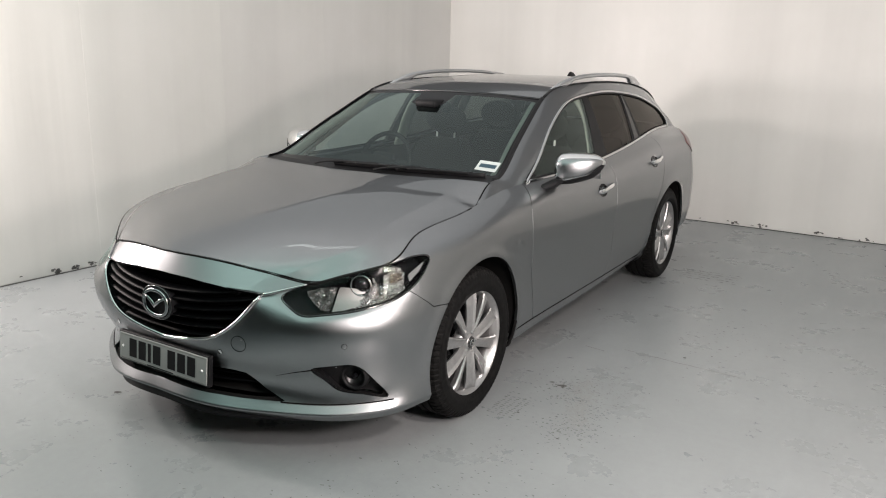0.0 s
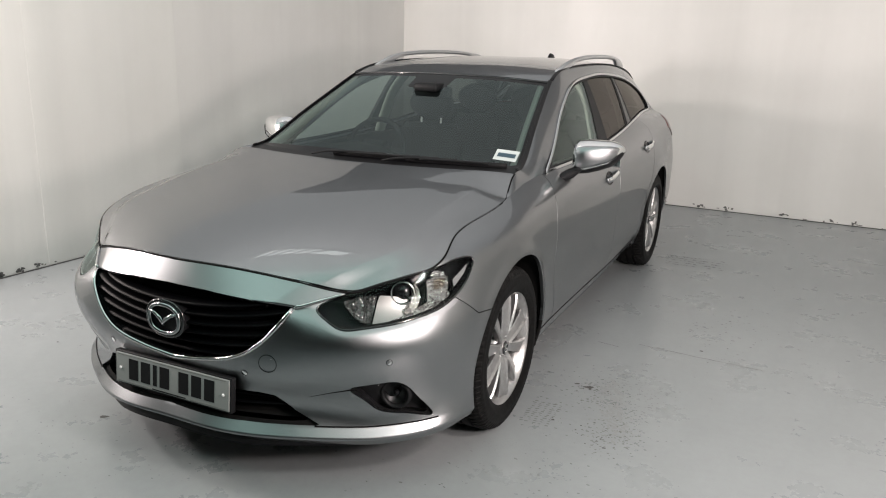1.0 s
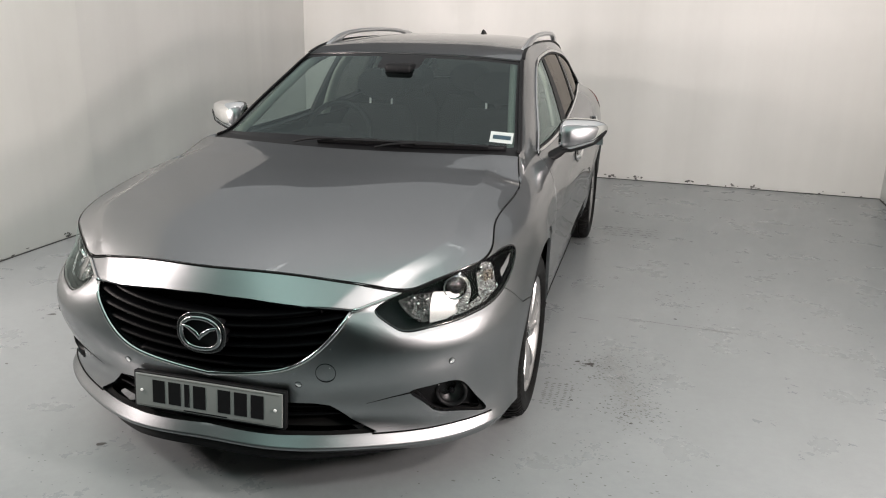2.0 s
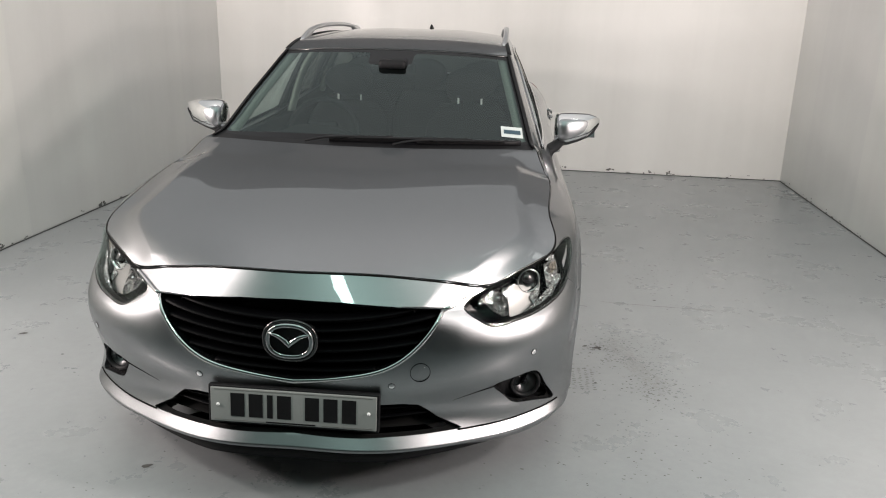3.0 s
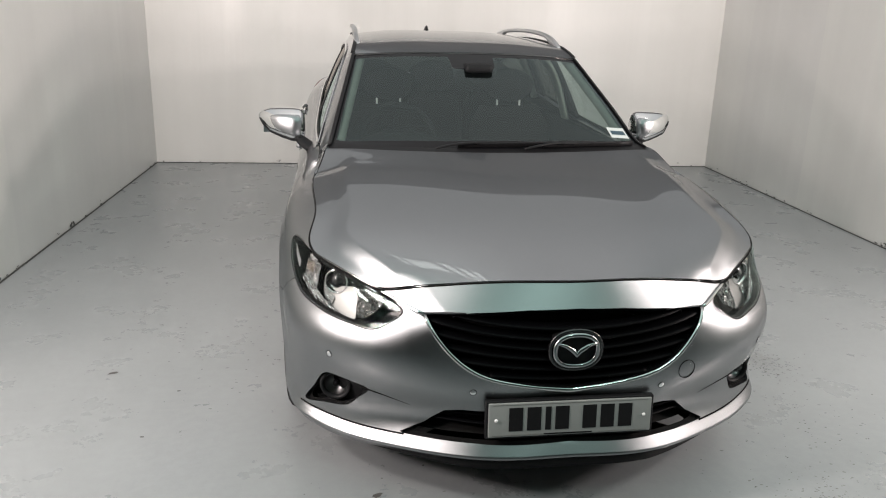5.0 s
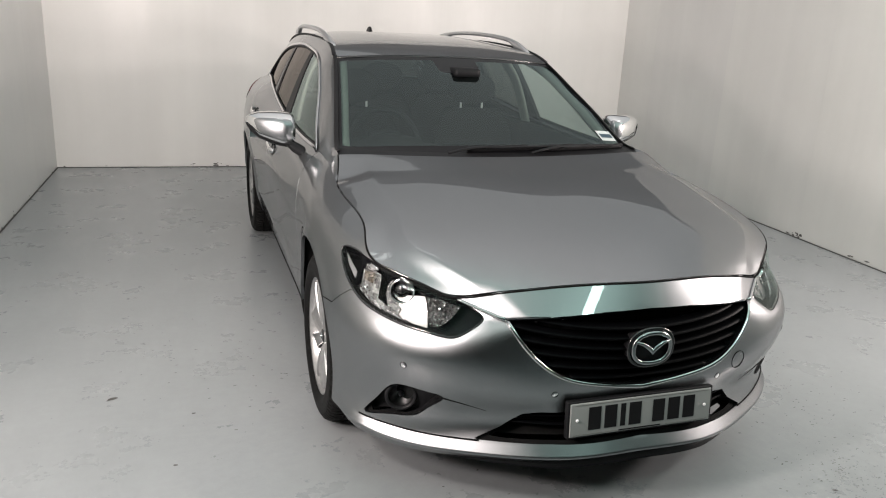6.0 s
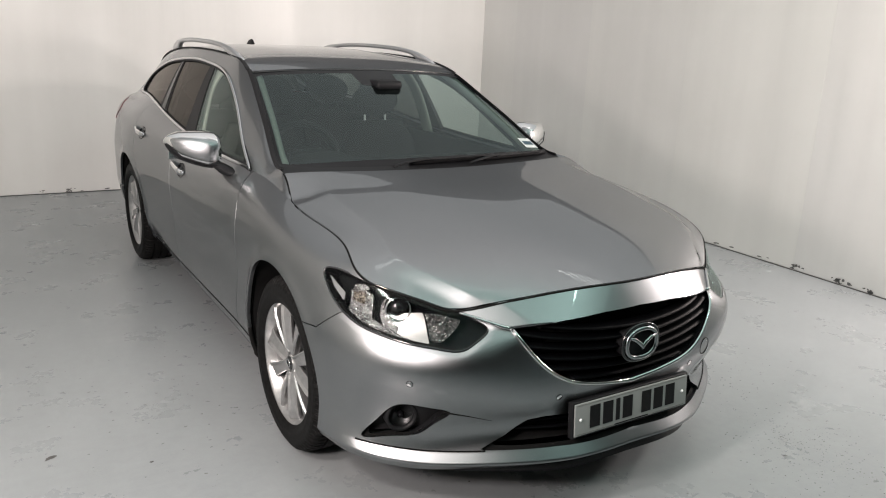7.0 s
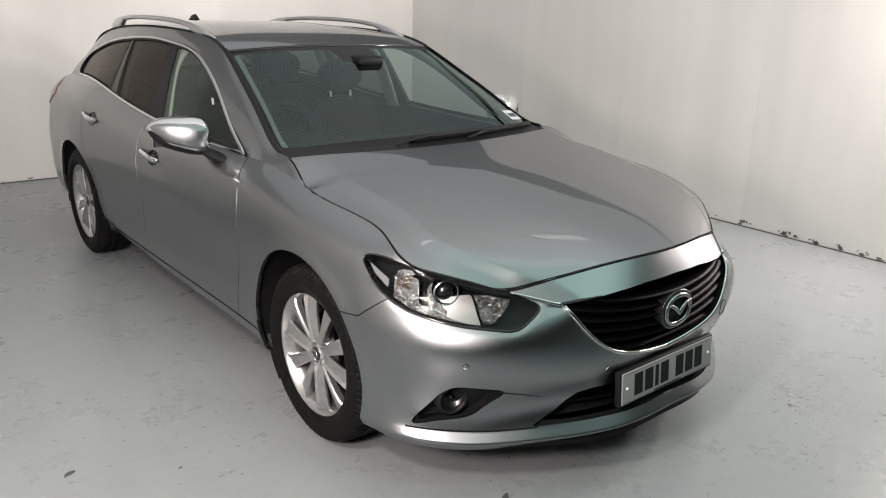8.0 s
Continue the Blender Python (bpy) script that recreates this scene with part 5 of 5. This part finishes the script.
rt = natural([1.385, 1.5, 1.65, 1.85, 2.2, 2.55, 2.8, 2.93, 3.02], np.array([1.380, 1.412, 1.440, 1.456, 1.462, 1.455, 1.435, 1.412, 1.384])[:, None])(ry)[:, 0]
gap = np.interp(ry, [1.385, 1.58, 1.66, 2.72, 2.80, 3.02], [1.0, 1.0, 0.0, 0.0, 1.0, 1.0])
base = np.array([CANT(np.array([q]))[0, 1] for q in ry]) - 0.004
low_z = np.maximum(np.where(gap > 0.5, base, 0), np.minimum(rt - 0.0215, np.where(gap > 0.02, base + (1 - gap) * (rt - 0.0215 - base), rt - 0.0215)))
centre, halfz = (rt + np.minimum(low_z, rt - 0.004)) / 2, np.maximum((rt - np.minimum(low_z, rt - 0.004)) / 2, 0.002)
pair("roof_rail", *tube(np.column_stack([rx, ry, centre]), np.interp(ry, [1.385, 1.45, 2.95, 3.02], [0.010, 0.016, 0.016, 0.008]), halfz * 1.18, 12), SATIN, car, "satin silver roof rail")

# antenna fin
fin = []
for y, h, w in ((2.885, 0.003, 0.010), (2.92, 0.028, 0.016), (2.945, 0.048, 0.016), (2.965, 0.052, 0.017), (3.02, 0.044, 0.020), (3.065, 0.018, 0.016)):
    zb = 1.405
    fin.append([(-w, y, zb), (-w * 0.75, y, zb + h * 0.4), (-w * 0.25, y, zb + h * 0.92), (0, y, zb + h), (w * 0.25, y, zb + h * 0.92), (w * 0.75, y, zb + h * 0.4), (w, y, zb)])
link("antenna_fin", np.array(fin).reshape(-1, 3), grid_faces(6, 7), BLACK, roof, "black shark fin antenna")


# rolled front edges of the doors, which catch the light along the gaps
def door_edge(points, doors):
    p = np.array(points)
    p = natural(chord(p), p)(np.linspace(0, chord(p)[-1], 40))
    rows = []
    for y, z in p:
        near = np.argmin((SIDE_V[:, 1] - y) ** 2 + (SIDE_V[:, 2] - z) ** 2)
        rows.append((SIDE_V[near, 0] - 0.0006, y + 0.003, z))
    rows = np.array(rows)
    rows[1:-1, 0] = (rows[:-2, 0] + rows[1:-1, 0] + rows[2:, 0]) / 3
    pair("door_edge", *tube(rows, 0.0015, 0.0013, 8, up=(1, 0, 0)), PAINT, doors, "bright rolled edge along the door gap")


door_edge([(0.563, 0.55), (0.548, 0.68), (0.545, 0.80), (0.560, 0.845)], front_doors)
door_edge([(1.685, 0.55), (1.678, 0.70), (1.69, 0.80), (1.70, 0.90), (1.695, 0.935)], rear_doors)


# door handles
def side_point(y, z):
    q = np.column_stack([SIDE_V[:, 1] - y, SIDE_V[:, 2] - z])
    return SIDE_V[np.argmin((q**2).sum(1))]


for y, z, doors in ((1.49, 0.822, front_doors), (2.43, 0.895, rear_doors)):
    x = side_point(y, z)[0]
    line_ = np.array([(side_point(y + d, z + d * 0.09)[0] + o, y + d, z + d * 0.09) for d, o in ((-0.095, 0.003), (-0.085, 0.012), (-0.05, 0.021), (0.02, 0.025), (0.08, 0.022), (0.115, 0.014), (0.128, 0.002))])
    line_ = natural(chord(line_), line_)(np.linspace(0, chord(line_)[-1], 24))
    pair("door_handle", *tube(line_, np.interp(np.linspace(0, 1, 24), [0, 0.15, 0.85, 1], [0.010, 0.016, 0.014, 0.009]), 0.008, 10, up=(1, 0, 0)), PAINT, doors, "silver grip handle")
    # dark patch on the door, painted shade of the handle's recess
    ring_a = np.linspace(0, 2 * np.pi, 28, endpoint=False)
    rings = []
    for k, d in ((1.0, 0.0025), (0.85, 0.001), (0.55, 0.001)):
        rings.append(np.array([(side_point(y - 0.02 + 0.062 * k * np.cos(q), z - 0.006 + 0.036 * k * np.sin(q))[0] + d, y - 0.02 + 0.062 * k * np.cos(q), z - 0.006 + 0.036 * k * np.sin(q)) for q in ring_a]))
    cv = np.array(rings).transpose(1, 0, 2).reshape(-1, 3)
    pair("handle_cup", *rim(cv, grid_faces(28, 3, wrap=True), 0.002), BEZEL, doors, "dark recess behind the handle")

# tail lamp ends that wrap round the rear corners
tail = clip(SIDE_V, SIDE_F, inside(side(SIDE_V), [(3.30, 0.945), (3.36, 1.02), (3.6, 1.04), (3.9, 0.95), (3.9, 0.84), (3.46, 0.86)]))
pair("tail_lamp", *rim(tail[0] + np.array([0.004, 0.004, 0]), tail[1], 0.01), TAIL, car, "red tail lamp")
# rear window
rw0 = np.array([roof_rear(np.linspace(0, 1, 20)), TOP(np.linspace(S_REAR, s_at(3.45), 20))])
rw = np.array([rw0[0] * (1 - k) + rw0[1] * k + np.array([0, 0.03 * k * (1 - k) * 4, 0]) for k in np.linspace(0, 1, 8)]).transpose(1, 0, 2)
rwd = doubled(rw)
link("rear_window", rwd.reshape(-1, 3), grid_faces(39, 8), pane_material("tailgate glass", (0.035, 0.038, 0.036), base=0.04), car, "dark tailgate glass")


# ---- wipers, sticker and cabin ----
def on_screen(x, k):
    """A point of the windscreen at x, k of the way up."""
    col = np.array([[np.interp(x, ws_grid[:, j, 0], ws_grid[:, j, c]) for c in range(3)] for j in range(ws_grid.shape[1])])
    return np.array([np.interp(k, np.linspace(0, 1, len(col)), col[:, c]) for c in range(3)])


for x0, x1 in ((-0.17, 0.37), (0.22, 0.67)):
    ob = new("wiper")
    ob.parent = car
    ob["label"] = "black windscreen wiper"
    blade = np.array([on_screen(x, 0.015 + 0.02 * (x - x0) / (x1 - x0)) + np.array([0, -0.004, 0.010]) for x in np.linspace(x0, x1, 20)])
    link("blade", *tube(blade, 0.009, 0.013, 8), MATT, ob)
    link("spoiler", *tube(blade[3:-3] + np.array([0, -0.010, 0.008]), 0.014, 0.005, 8), MATT, ob)
    mid = blade[10] + np.array([0, -0.006, 0.012])
    root = np.array([x0 - 0.10, on_screen(max(x0 - 0.10, -0.6), 0.0)[1] - 0.035, 0.992])
    arm = np.array([root, root + [0.05, 0.0, 0.012], root * 0.5 + mid * 0.5 + [0, 0, 0.010], mid])
    link("arm", *tube(natural(chord(arm), arm)(np.linspace(0, chord(arm)[-1], 20)), np.linspace(0.011, 0.006, 20), 0.005, 8), MATT, ob)

# window sticker
STICKER = material("sticker paper", (0.46, 0.50, 0.49), 0.6)


def screen_at(x, z):
    zs = np.array([on_screen(x, k)[2] for k in np.linspace(0, 1, 21)])
    return on_screen(x, float(np.interp(z, zs, np.linspace(0, 1, 21))))


cs = np.array([screen_at(*c) for c in ((0.585, 1.014), (0.683, 1.004), (0.676, 1.041), (0.578, 1.051))])
nn = np.cross(cs[1] - cs[0], cs[3] - cs[0])
nn /= np.linalg.norm(nn)
nn = nn if nn[2] > 0 else -nn
link("sticker_face", cs + nn * 0.002, [[0, 1, 2, 3]], STICKER, windscreen, "white sticker", smooth=False)
mixp = lambda u, w: (cs[0] * (1 - u) + cs[1] * u) * (1 - w) + (cs[3] * (1 - u) + cs[2] * u) * w
link("sticker_stripe", np.array([mixp(0.12, 0.30), mixp(0.90, 0.30), mixp(0.90, 0.68), mixp(0.12, 0.68)]) + nn * 0.003, [[0, 1, 2, 3]], NAVY, windscreen, "dark printed stripe", smooth=False)

# dashboard
dash = []
for x in np.linspace(-0.70, 0.70, 57):
    hump = 0.045 * np.exp(-(((x + 0.37) / 0.17) ** 4))
    dash.append([(x, 0.36 + 0.12 * abs(x), 0.955), (x, 0.60, 0.935), (x, 0.80, 0.935 + hump), (x, 0.92, 0.930 + hump), (x, 0.955, 0.905 + hump * 0.6), (x, 0.96, 0.70)])
link("dashboard", *rim(np.array(dash).reshape(-1, 3), grid_faces(57, 6), 0.02), DASH, car, "dark grained dashboard")
steer = new("steering_wheel")
steer.parent = car
ring = np.linspace(0, 2 * np.pi, 48, endpoint=False)
sm = Matrix.Translation((-0.37, 1.045, 0.915)) @ Euler((radians(-24), 0, 0)).to_matrix().to_4x4()
link("wheel_rim", *moved(tube(np.column_stack([np.cos(ring) * 0.185, np.zeros(48), np.sin(ring) * 0.185]), 0.015, 0.014, 10, up=(0, 1, 0), closed=True), sm), MATT, steer, "black leather rim")
link("wheel_boss", *moved(box(-0.08, 0.08, -0.03, 0.02, -0.07, 0.06, 0.02), sm), MATT, steer)
link("wheel_spokes", *moved(box(-0.18, 0.18, -0.012, 0.012, -0.03, 0.02, 0.008), sm), MATT, steer)


def seat(x, y, wide=0.26, back=0.62, post=WHITE_PLASTIC):
    ob = new("seat")
    ob.parent = car
    ob["label"] = "black cloth seat with a headrest"
    rows = []
    for k in np.linspace(0, 1, 14):
        z, yy, w = 0.45 + back * k, y + 0.16 * k, wide * (0.92 + 0.08 * np.sin(np.pi * k)) * (1 - 0.25 * max(0, k - 0.8) / 0.2)
        d = 0.07 * (1 - 0.5 * k)
        a = np.linspace(0, 2 * np.pi, 24, endpoint=False)
        rows.append(np.column_stack([x + w * np.sign(np.cos(a)) * np.abs(np.cos(a)) ** 0.6, yy + d * np.sign(np.sin(a)) * np.abs(np.sin(a)) ** 0.7, np.full(24, z)]))
    v = np.array(rows)
    f = [[i * 24 + j, i * 24 + (j + 1) % 24, (i + 1) * 24 + (j + 1) % 24, (i + 1) * 24 + j] for i in range(13) for j in range(24)] + [[13 * 24 + j for j in range(24)]]
    link("backrest", v.reshape(-1, 3), f, SEAT, ob)
    link("cushion", *box(x - wide, x + wide, y - 0.46, y + 0.06, 0.36, 0.50, 0.05), SEAT, ob)
    hy, hz = y + 0.175, 0.45 + back
    link("headrest", *ball(x, hy, hz + 0.122, 0.155, 0.062, 0.100, 24, 14), SEAT, ob)
    # front posts are white, which puts the strong light on the steel into colour
    for dx in (-0.07, 0.07):
        link("headrest_post", *tube([(x + dx, hy - 0.005, hz - 0.018), (x + dx, hy, hz + 0.09)], 0.0065, 0.0065, 10, up=(0, 1, 0)), post, ob, "steel post of the headrest")


seat(-0.37, 1.58, back=0.565)
seat(0.37, 1.58, back=0.565)
for x in (-0.42, 0.0, 0.42):
    seat(x, 2.42, 0.22, 0.56, BLACK)
# rear-view mirror and sensor box on the windscreen
rear_mirror = new("interior_mirror")
rear_mirror.parent = car
link("mirror_body", *box(-0.10, 0.13, 0.985, 1.02, 1.235, 1.295, 0.018), MATT, rear_mirror, "black interior mirror")
link("sensor_box", *box(-0.05, 0.09, 0.90, 1.02, 1.268, 1.312, 0.02), MATT, rear_mirror, "black sensor box on the glass")
link("sensor_neck", *tube([(0, 0.98, 1.30), (0, 1.0, 1.27)], 0.02, 0.02, 10, up=(0, 1, 0)), BLACK, rear_mirror)
# pale pillar linings, headlining and dark door linings
ap = cant(np.linspace(0.50, 1.24, 20)) + np.array([-0.045, 0.035, -0.012])
pair("pillar_lining", *tube(ap, 0.032, 0.022, 10, up=(0.6, -0.4, 0.6)), LINER, car, "pale plastic pillar lining")
bp = np.array([(0.73, 1.70, 0.93), (0.69, 1.72, 1.08), (0.62, 1.75, 1.25), (0.55, 1.76, 1.33)])
pair("door_pillar_lining", *tube(natural(chord(bp), bp)(np.linspace(0, chord(bp)[-1], 12)), 0.06, 0.02, 10, up=(1, 0, 0.4)), LINER, car, "pale plastic pillar lining")
cp = np.array([(0.71, 2.42, 1.0), (0.66, 2.42, 1.15), (0.58, 2.42, 1.31)])
pair("rear_pillar_lining", *tube(natural(chord(cp), cp)(np.linspace(0, chord(cp)[-1], 12)), 0.06, 0.02, 10, up=(1, 0, 0.4)), LINER, car, "pale plastic pillar lining")
hl_ = roof_grid[2:-2:2, 2::3] + np.array([0, 0, -0.03])
link("headlining", hl_.reshape(-1, 3), grid_faces(*hl_.shape[:2]), LINER, car, "pale headlining")
pair("door_lining", *box(0.70, 0.74, 0.55, 3.3, 0.35, 0.945, 0.01), DASH, car, "dark door lining")
link("boot_floor", *box(-0.62, 0.62, 2.6, 3.5, 0.55, 0.60, 0.01), DASH, car)
link("cabin_floor", *box(-0.70, 0.70, 0.4, 3.5, 0.30, 0.33, 0.01), VOID, car)


# ---- scuffs and chips ----
rng = random.Random(7)


def blot(cx, cy, r, stretch=1.0, turn=0.0, n=9):
    """A ragged flat patch round (cx, cy) as a polygon of (a, b)."""
    out = []
    for k in range(n):
        a = 2 * math.pi * k / n
        q = r * (0.55 + 0.6 * rng.random())
        x, y = q * math.cos(a) * stretch, q * math.sin(a)
        out.append((cx + x * math.cos(turn) - y * math.sin(turn), cy + x * math.sin(turn) + y * math.cos(turn)))
    return out


def marks(name, patches, place, mat, label, lift=0.0):
    """Patches of one kind in one mesh, each a hair above the one before it."""
    v, f = [], []
    for k, p in enumerate(patches):
        f.append(list(range(len(v), len(v) + len(p))))
        q = np.array([place(a, b) for a, b in p])
        q[:, 2] += (lift + 0.00001 * (k % 40)) if place is flat else 0.0
        v += q.tolist()
    return tagged(link(name, np.array(v), f, mat, smooth=False), label, "scuff marks", kind="stuff")


def flat(a, b):
    return (a, b, 0.0004)


chips = []
# single dark chips on the floor: place, size, stretch and turn
for x, y, r, stretch, turn in ((1.10, 0.517, 0.030, 1.8, 0.3), (1.04, 0.53, 0.016, 1.5, 0.9), (0.88, 0.593, 0.010, 1, 0), (1.106, 3.595, 0.016, 1.6, 0), (-0.583, -0.739, 0.020, 1.9, 0.5),
                               (-1.68, 0.27, 0.019, 2.2, 0.5), (-1.367, 0.077, 0.011, 1.3, 0.2), (-1.437, -0.287, 0.010, 1.4, 0), (-0.41, -0.577, 0.008, 1, 0), (0.80, -1.012, 0.009, 2.6, -0.5),
                               (1.493, 1.234, 0.012, 1.5, 0.2), (1.572, 1.787, 0.010, 1.6, 0.4), (1.055, 0.132, 0.011, 1.2, 0.2), (1.305, 0.002, 0.010, 1.5, 0), (1.449, 0.717, 0.006, 1, 0)):
    chips.append(blot(x, y, 0.62 * r, stretch, turn))


def cluster(x, y, wide, deep, n, r0, r1, lean=0.0):
    """Small chips scattered round a place."""
    out = []
    for _ in range(n):
        a, b = rng.gauss(0, 1) * wide, rng.gauss(0, 1) * deep
        out.append(blot(x + a, y + b, 0.6 * rng.uniform(r0, r1), rng.uniform(1, 2.2), rng.uniform(-0.4, 0.6) + lean, 7))
    return out


chips += cluster(1.10, 0.52, 0.045, 0.03, 14, 0.003, 0.008)
chips += cluster(1.25, 0.25, 0.18, 0.26, 34, 0.002, 0.006)
chips += cluster(1.22, 0.05, 0.10, 0.10, 30, 0.002, 0.006)
chips += cluster(1.55, 1.50, 0.16, 0.24, 20, 0.002, 0.008)
chips += cluster(0.92, -0.92, 0.22, 0.20, 40, 0.002, 0.005)
chips += cluster(0.50, -1.25, 0.30, 0.14, 36, 0.002, 0.005)
chips += cluster(-1.25, 0.45, 0.25, 0.35, 14, 0.003, 0.007)
chips += cluster(1.25, -0.45, 0.25, 0.25, 30, 0.002, 0.006)
chips += cluster(-0.75, -0.95, 0.35, 0.2, 14, 0.002, 0.005)
marks("floor_chips", chips, flat, GRIME, "dark chips in the grey floor paint", 0.0009)
faint = []
# prints of tyre blocks beside the rear wheel and the front wheel
for k in range(130):
    faint.append(blot(0.98 + 0.42 * rng.random(), 2.86 + 0.06 * (k % 5) + 0.02 * rng.random(), rng.uniform(0.003, 0.008), 2.4, -0.3 + rng.uniform(-0.2, 0.2), 7))
for k in range(60):
    faint.append(blot(0.93 + 0.028 * (k % 5) + 0.008 * rng.random(), 0.07 + 0.018 * (k // 5) + 0.005 * rng.random(), rng.uniform(0.003, 0.006), 2.0, 0.1, 6))
faint += cluster(1.15, 0.50, 0.10, 0.14, 170, 0.003, 0.009)
faint += cluster(1.30, 0.48, 0.09, 0.16, 260, 0.002, 0.007)
faint += cluster(1.32, 0.12, 0.07, 0.10, 170, 0.003, 0.008)
faint += cluster(1.58, 1.65, 0.16, 0.25, 60, 0.004, 0.010)
faint += cluster(0.98, -0.95, 0.12, 0.10, 220, 0.002, 0.006)
faint += cluster(0.85, -1.15, 0.20, 0.12, 120, 0.002, 0.006)
faint += cluster(1.20, -0.35, 0.25, 0.25, 90, 0.003, 0.008)
faint += cluster(-1.25, 0.45, 0.22, 0.30, 70, 0.003, 0.009)
faint += cluster(-0.60, -1.0, 0.30, 0.15, 70, 0.002, 0.006)
marks("floor_smudges", faint, flat, FAINT, "faint worn patches in the floor paint")
# the streak by the front wheel is reflected light painted as pale specks
pale = []
for k in range(220):
    u = rng.random()
    pale.append(blot(1.17 + 0.16 * u + rng.gauss(0, 0.03), 0.62 - 0.50 * u + rng.gauss(0, 0.03), rng.uniform(0.003, 0.010), rng.uniform(1, 2.5), -0.9 + rng.uniform(-0.5, 0.5), 7))
for k in range(120):
    pale.append(blot(0.50 + rng.gauss(0, 0.22), -1.32 + rng.gauss(0, 0.09), rng.uniform(0.0015, 0.004), 1.5, rng.uniform(0, 3), 6))
marks("floor_wear", pale, flat, PALE_STREAKS, "pale streaks of wear and painted sheen on the floor", 0.00045)


def crack(points, width):
    p = np.array(points)
    p = np.column_stack([np.interp(np.linspace(0, 1, 40), np.linspace(0, 1, len(p)), p[:, c]) for c in range(2)])
    p[:, 1] += np.array([rng.uniform(-0.003, 0.003) for _ in range(40)])
    w = np.array([width * rng.uniform(0.4, 1.0) for _ in range(40)])
    w[[0, -1]] = 0.0003
    return [[(p[i, 0], p[i, 1] - w[i]), (p[i + 1, 0], p[i + 1, 1] - w[i + 1]), (p[i + 1, 0], p[i + 1, 1] + w[i + 1]), (p[i, 0], p[i, 1] + w[i])] for i in range(39)]


marks("floor_crack", crack([(1.18, 1.17), (1.45, 1.145), (1.82, 1.125)], 0.0035) + crack([(0.98, 1.10), (1.10, 1.08)], 0.004), flat, SMUDGE, "long thin crack in the floor")
marks("floor_scratch", crack([(0.61, 1.19), (0.83, 1.18)], 0.0025) + crack([(-0.70, 1.205), (-0.93, 1.18)], 0.003), flat, CHALK, "pale scratch across the floor")

# joint and dirt along the foot of the walls, in the room's own axes
inv = np.array(room)


def in_room(a, b, c):
    return tuple((inv @ np.array([a, b, c, 1]))[:3])


def foot(along, fixed, lo, hi, n, spots):
    """Dirt patches along one wall's foot, small ones anywhere and larger ones at the given spots; along: 0 for walls that run in x, 1 for y."""
    out = []
    for _ in range(n):
        q = lo + (hi - lo) * rng.random()
        out.append(blot(q, 0.012 + 0.03 * rng.random() ** 2, rng.uniform(0.003, 0.008), rng.uniform(1.5, 5), rng.uniform(-0.08, 0.08), 9))
    for q in spots:
        for _ in range(7):
            out.append(blot(q + rng.gauss(0, 0.025), 0.012 + 0.03 * rng.random(), rng.uniform(0.004, 0.012), rng.uniform(1.0, 2.2), rng.uniform(-0.3, 0.3), 9))
    place = (lambda a, b: in_room(a, fixed, max(b, 0.007))) if along == 0 else (lambda a, b: in_room(fixed, a, max(b, 0.007)))
    marks("wall_scuffs", out, place, SMUDGE, "dark scuffs along the foot of the wall")


foot(0, Y1 - 0.002, X0, X1, 26, (0.75, 1.0, 1.5, 1.9, 2.1, -1.2))
foot(1, X0 + 0.003, -0.8, Y1, 22, (0.15, 0.28, 0.42, 1.4, 2.6))
foot(1, X1 - 0.003, -0.8, Y1, 26, (0.72, 0.41, 0.36, 0.14, -0.02, -0.19, 2.0))
for x0, x1, y0, y1 in ((X0, X1, Y1 - 0.009, Y1 - 0.001), (X0 + 0.001, X0 + 0.009, Y0, Y1), (X1 - 0.009, X1 - 0.001, Y0, Y1)):
    v, f = moved(box(x0, x1, y0, y1, 0.0005, 0.004), room)
    tagged(link("floor_joint", v, f, GRIME, smooth=False), "dark dirty joint between floor and wall", "joint", kind="structure")
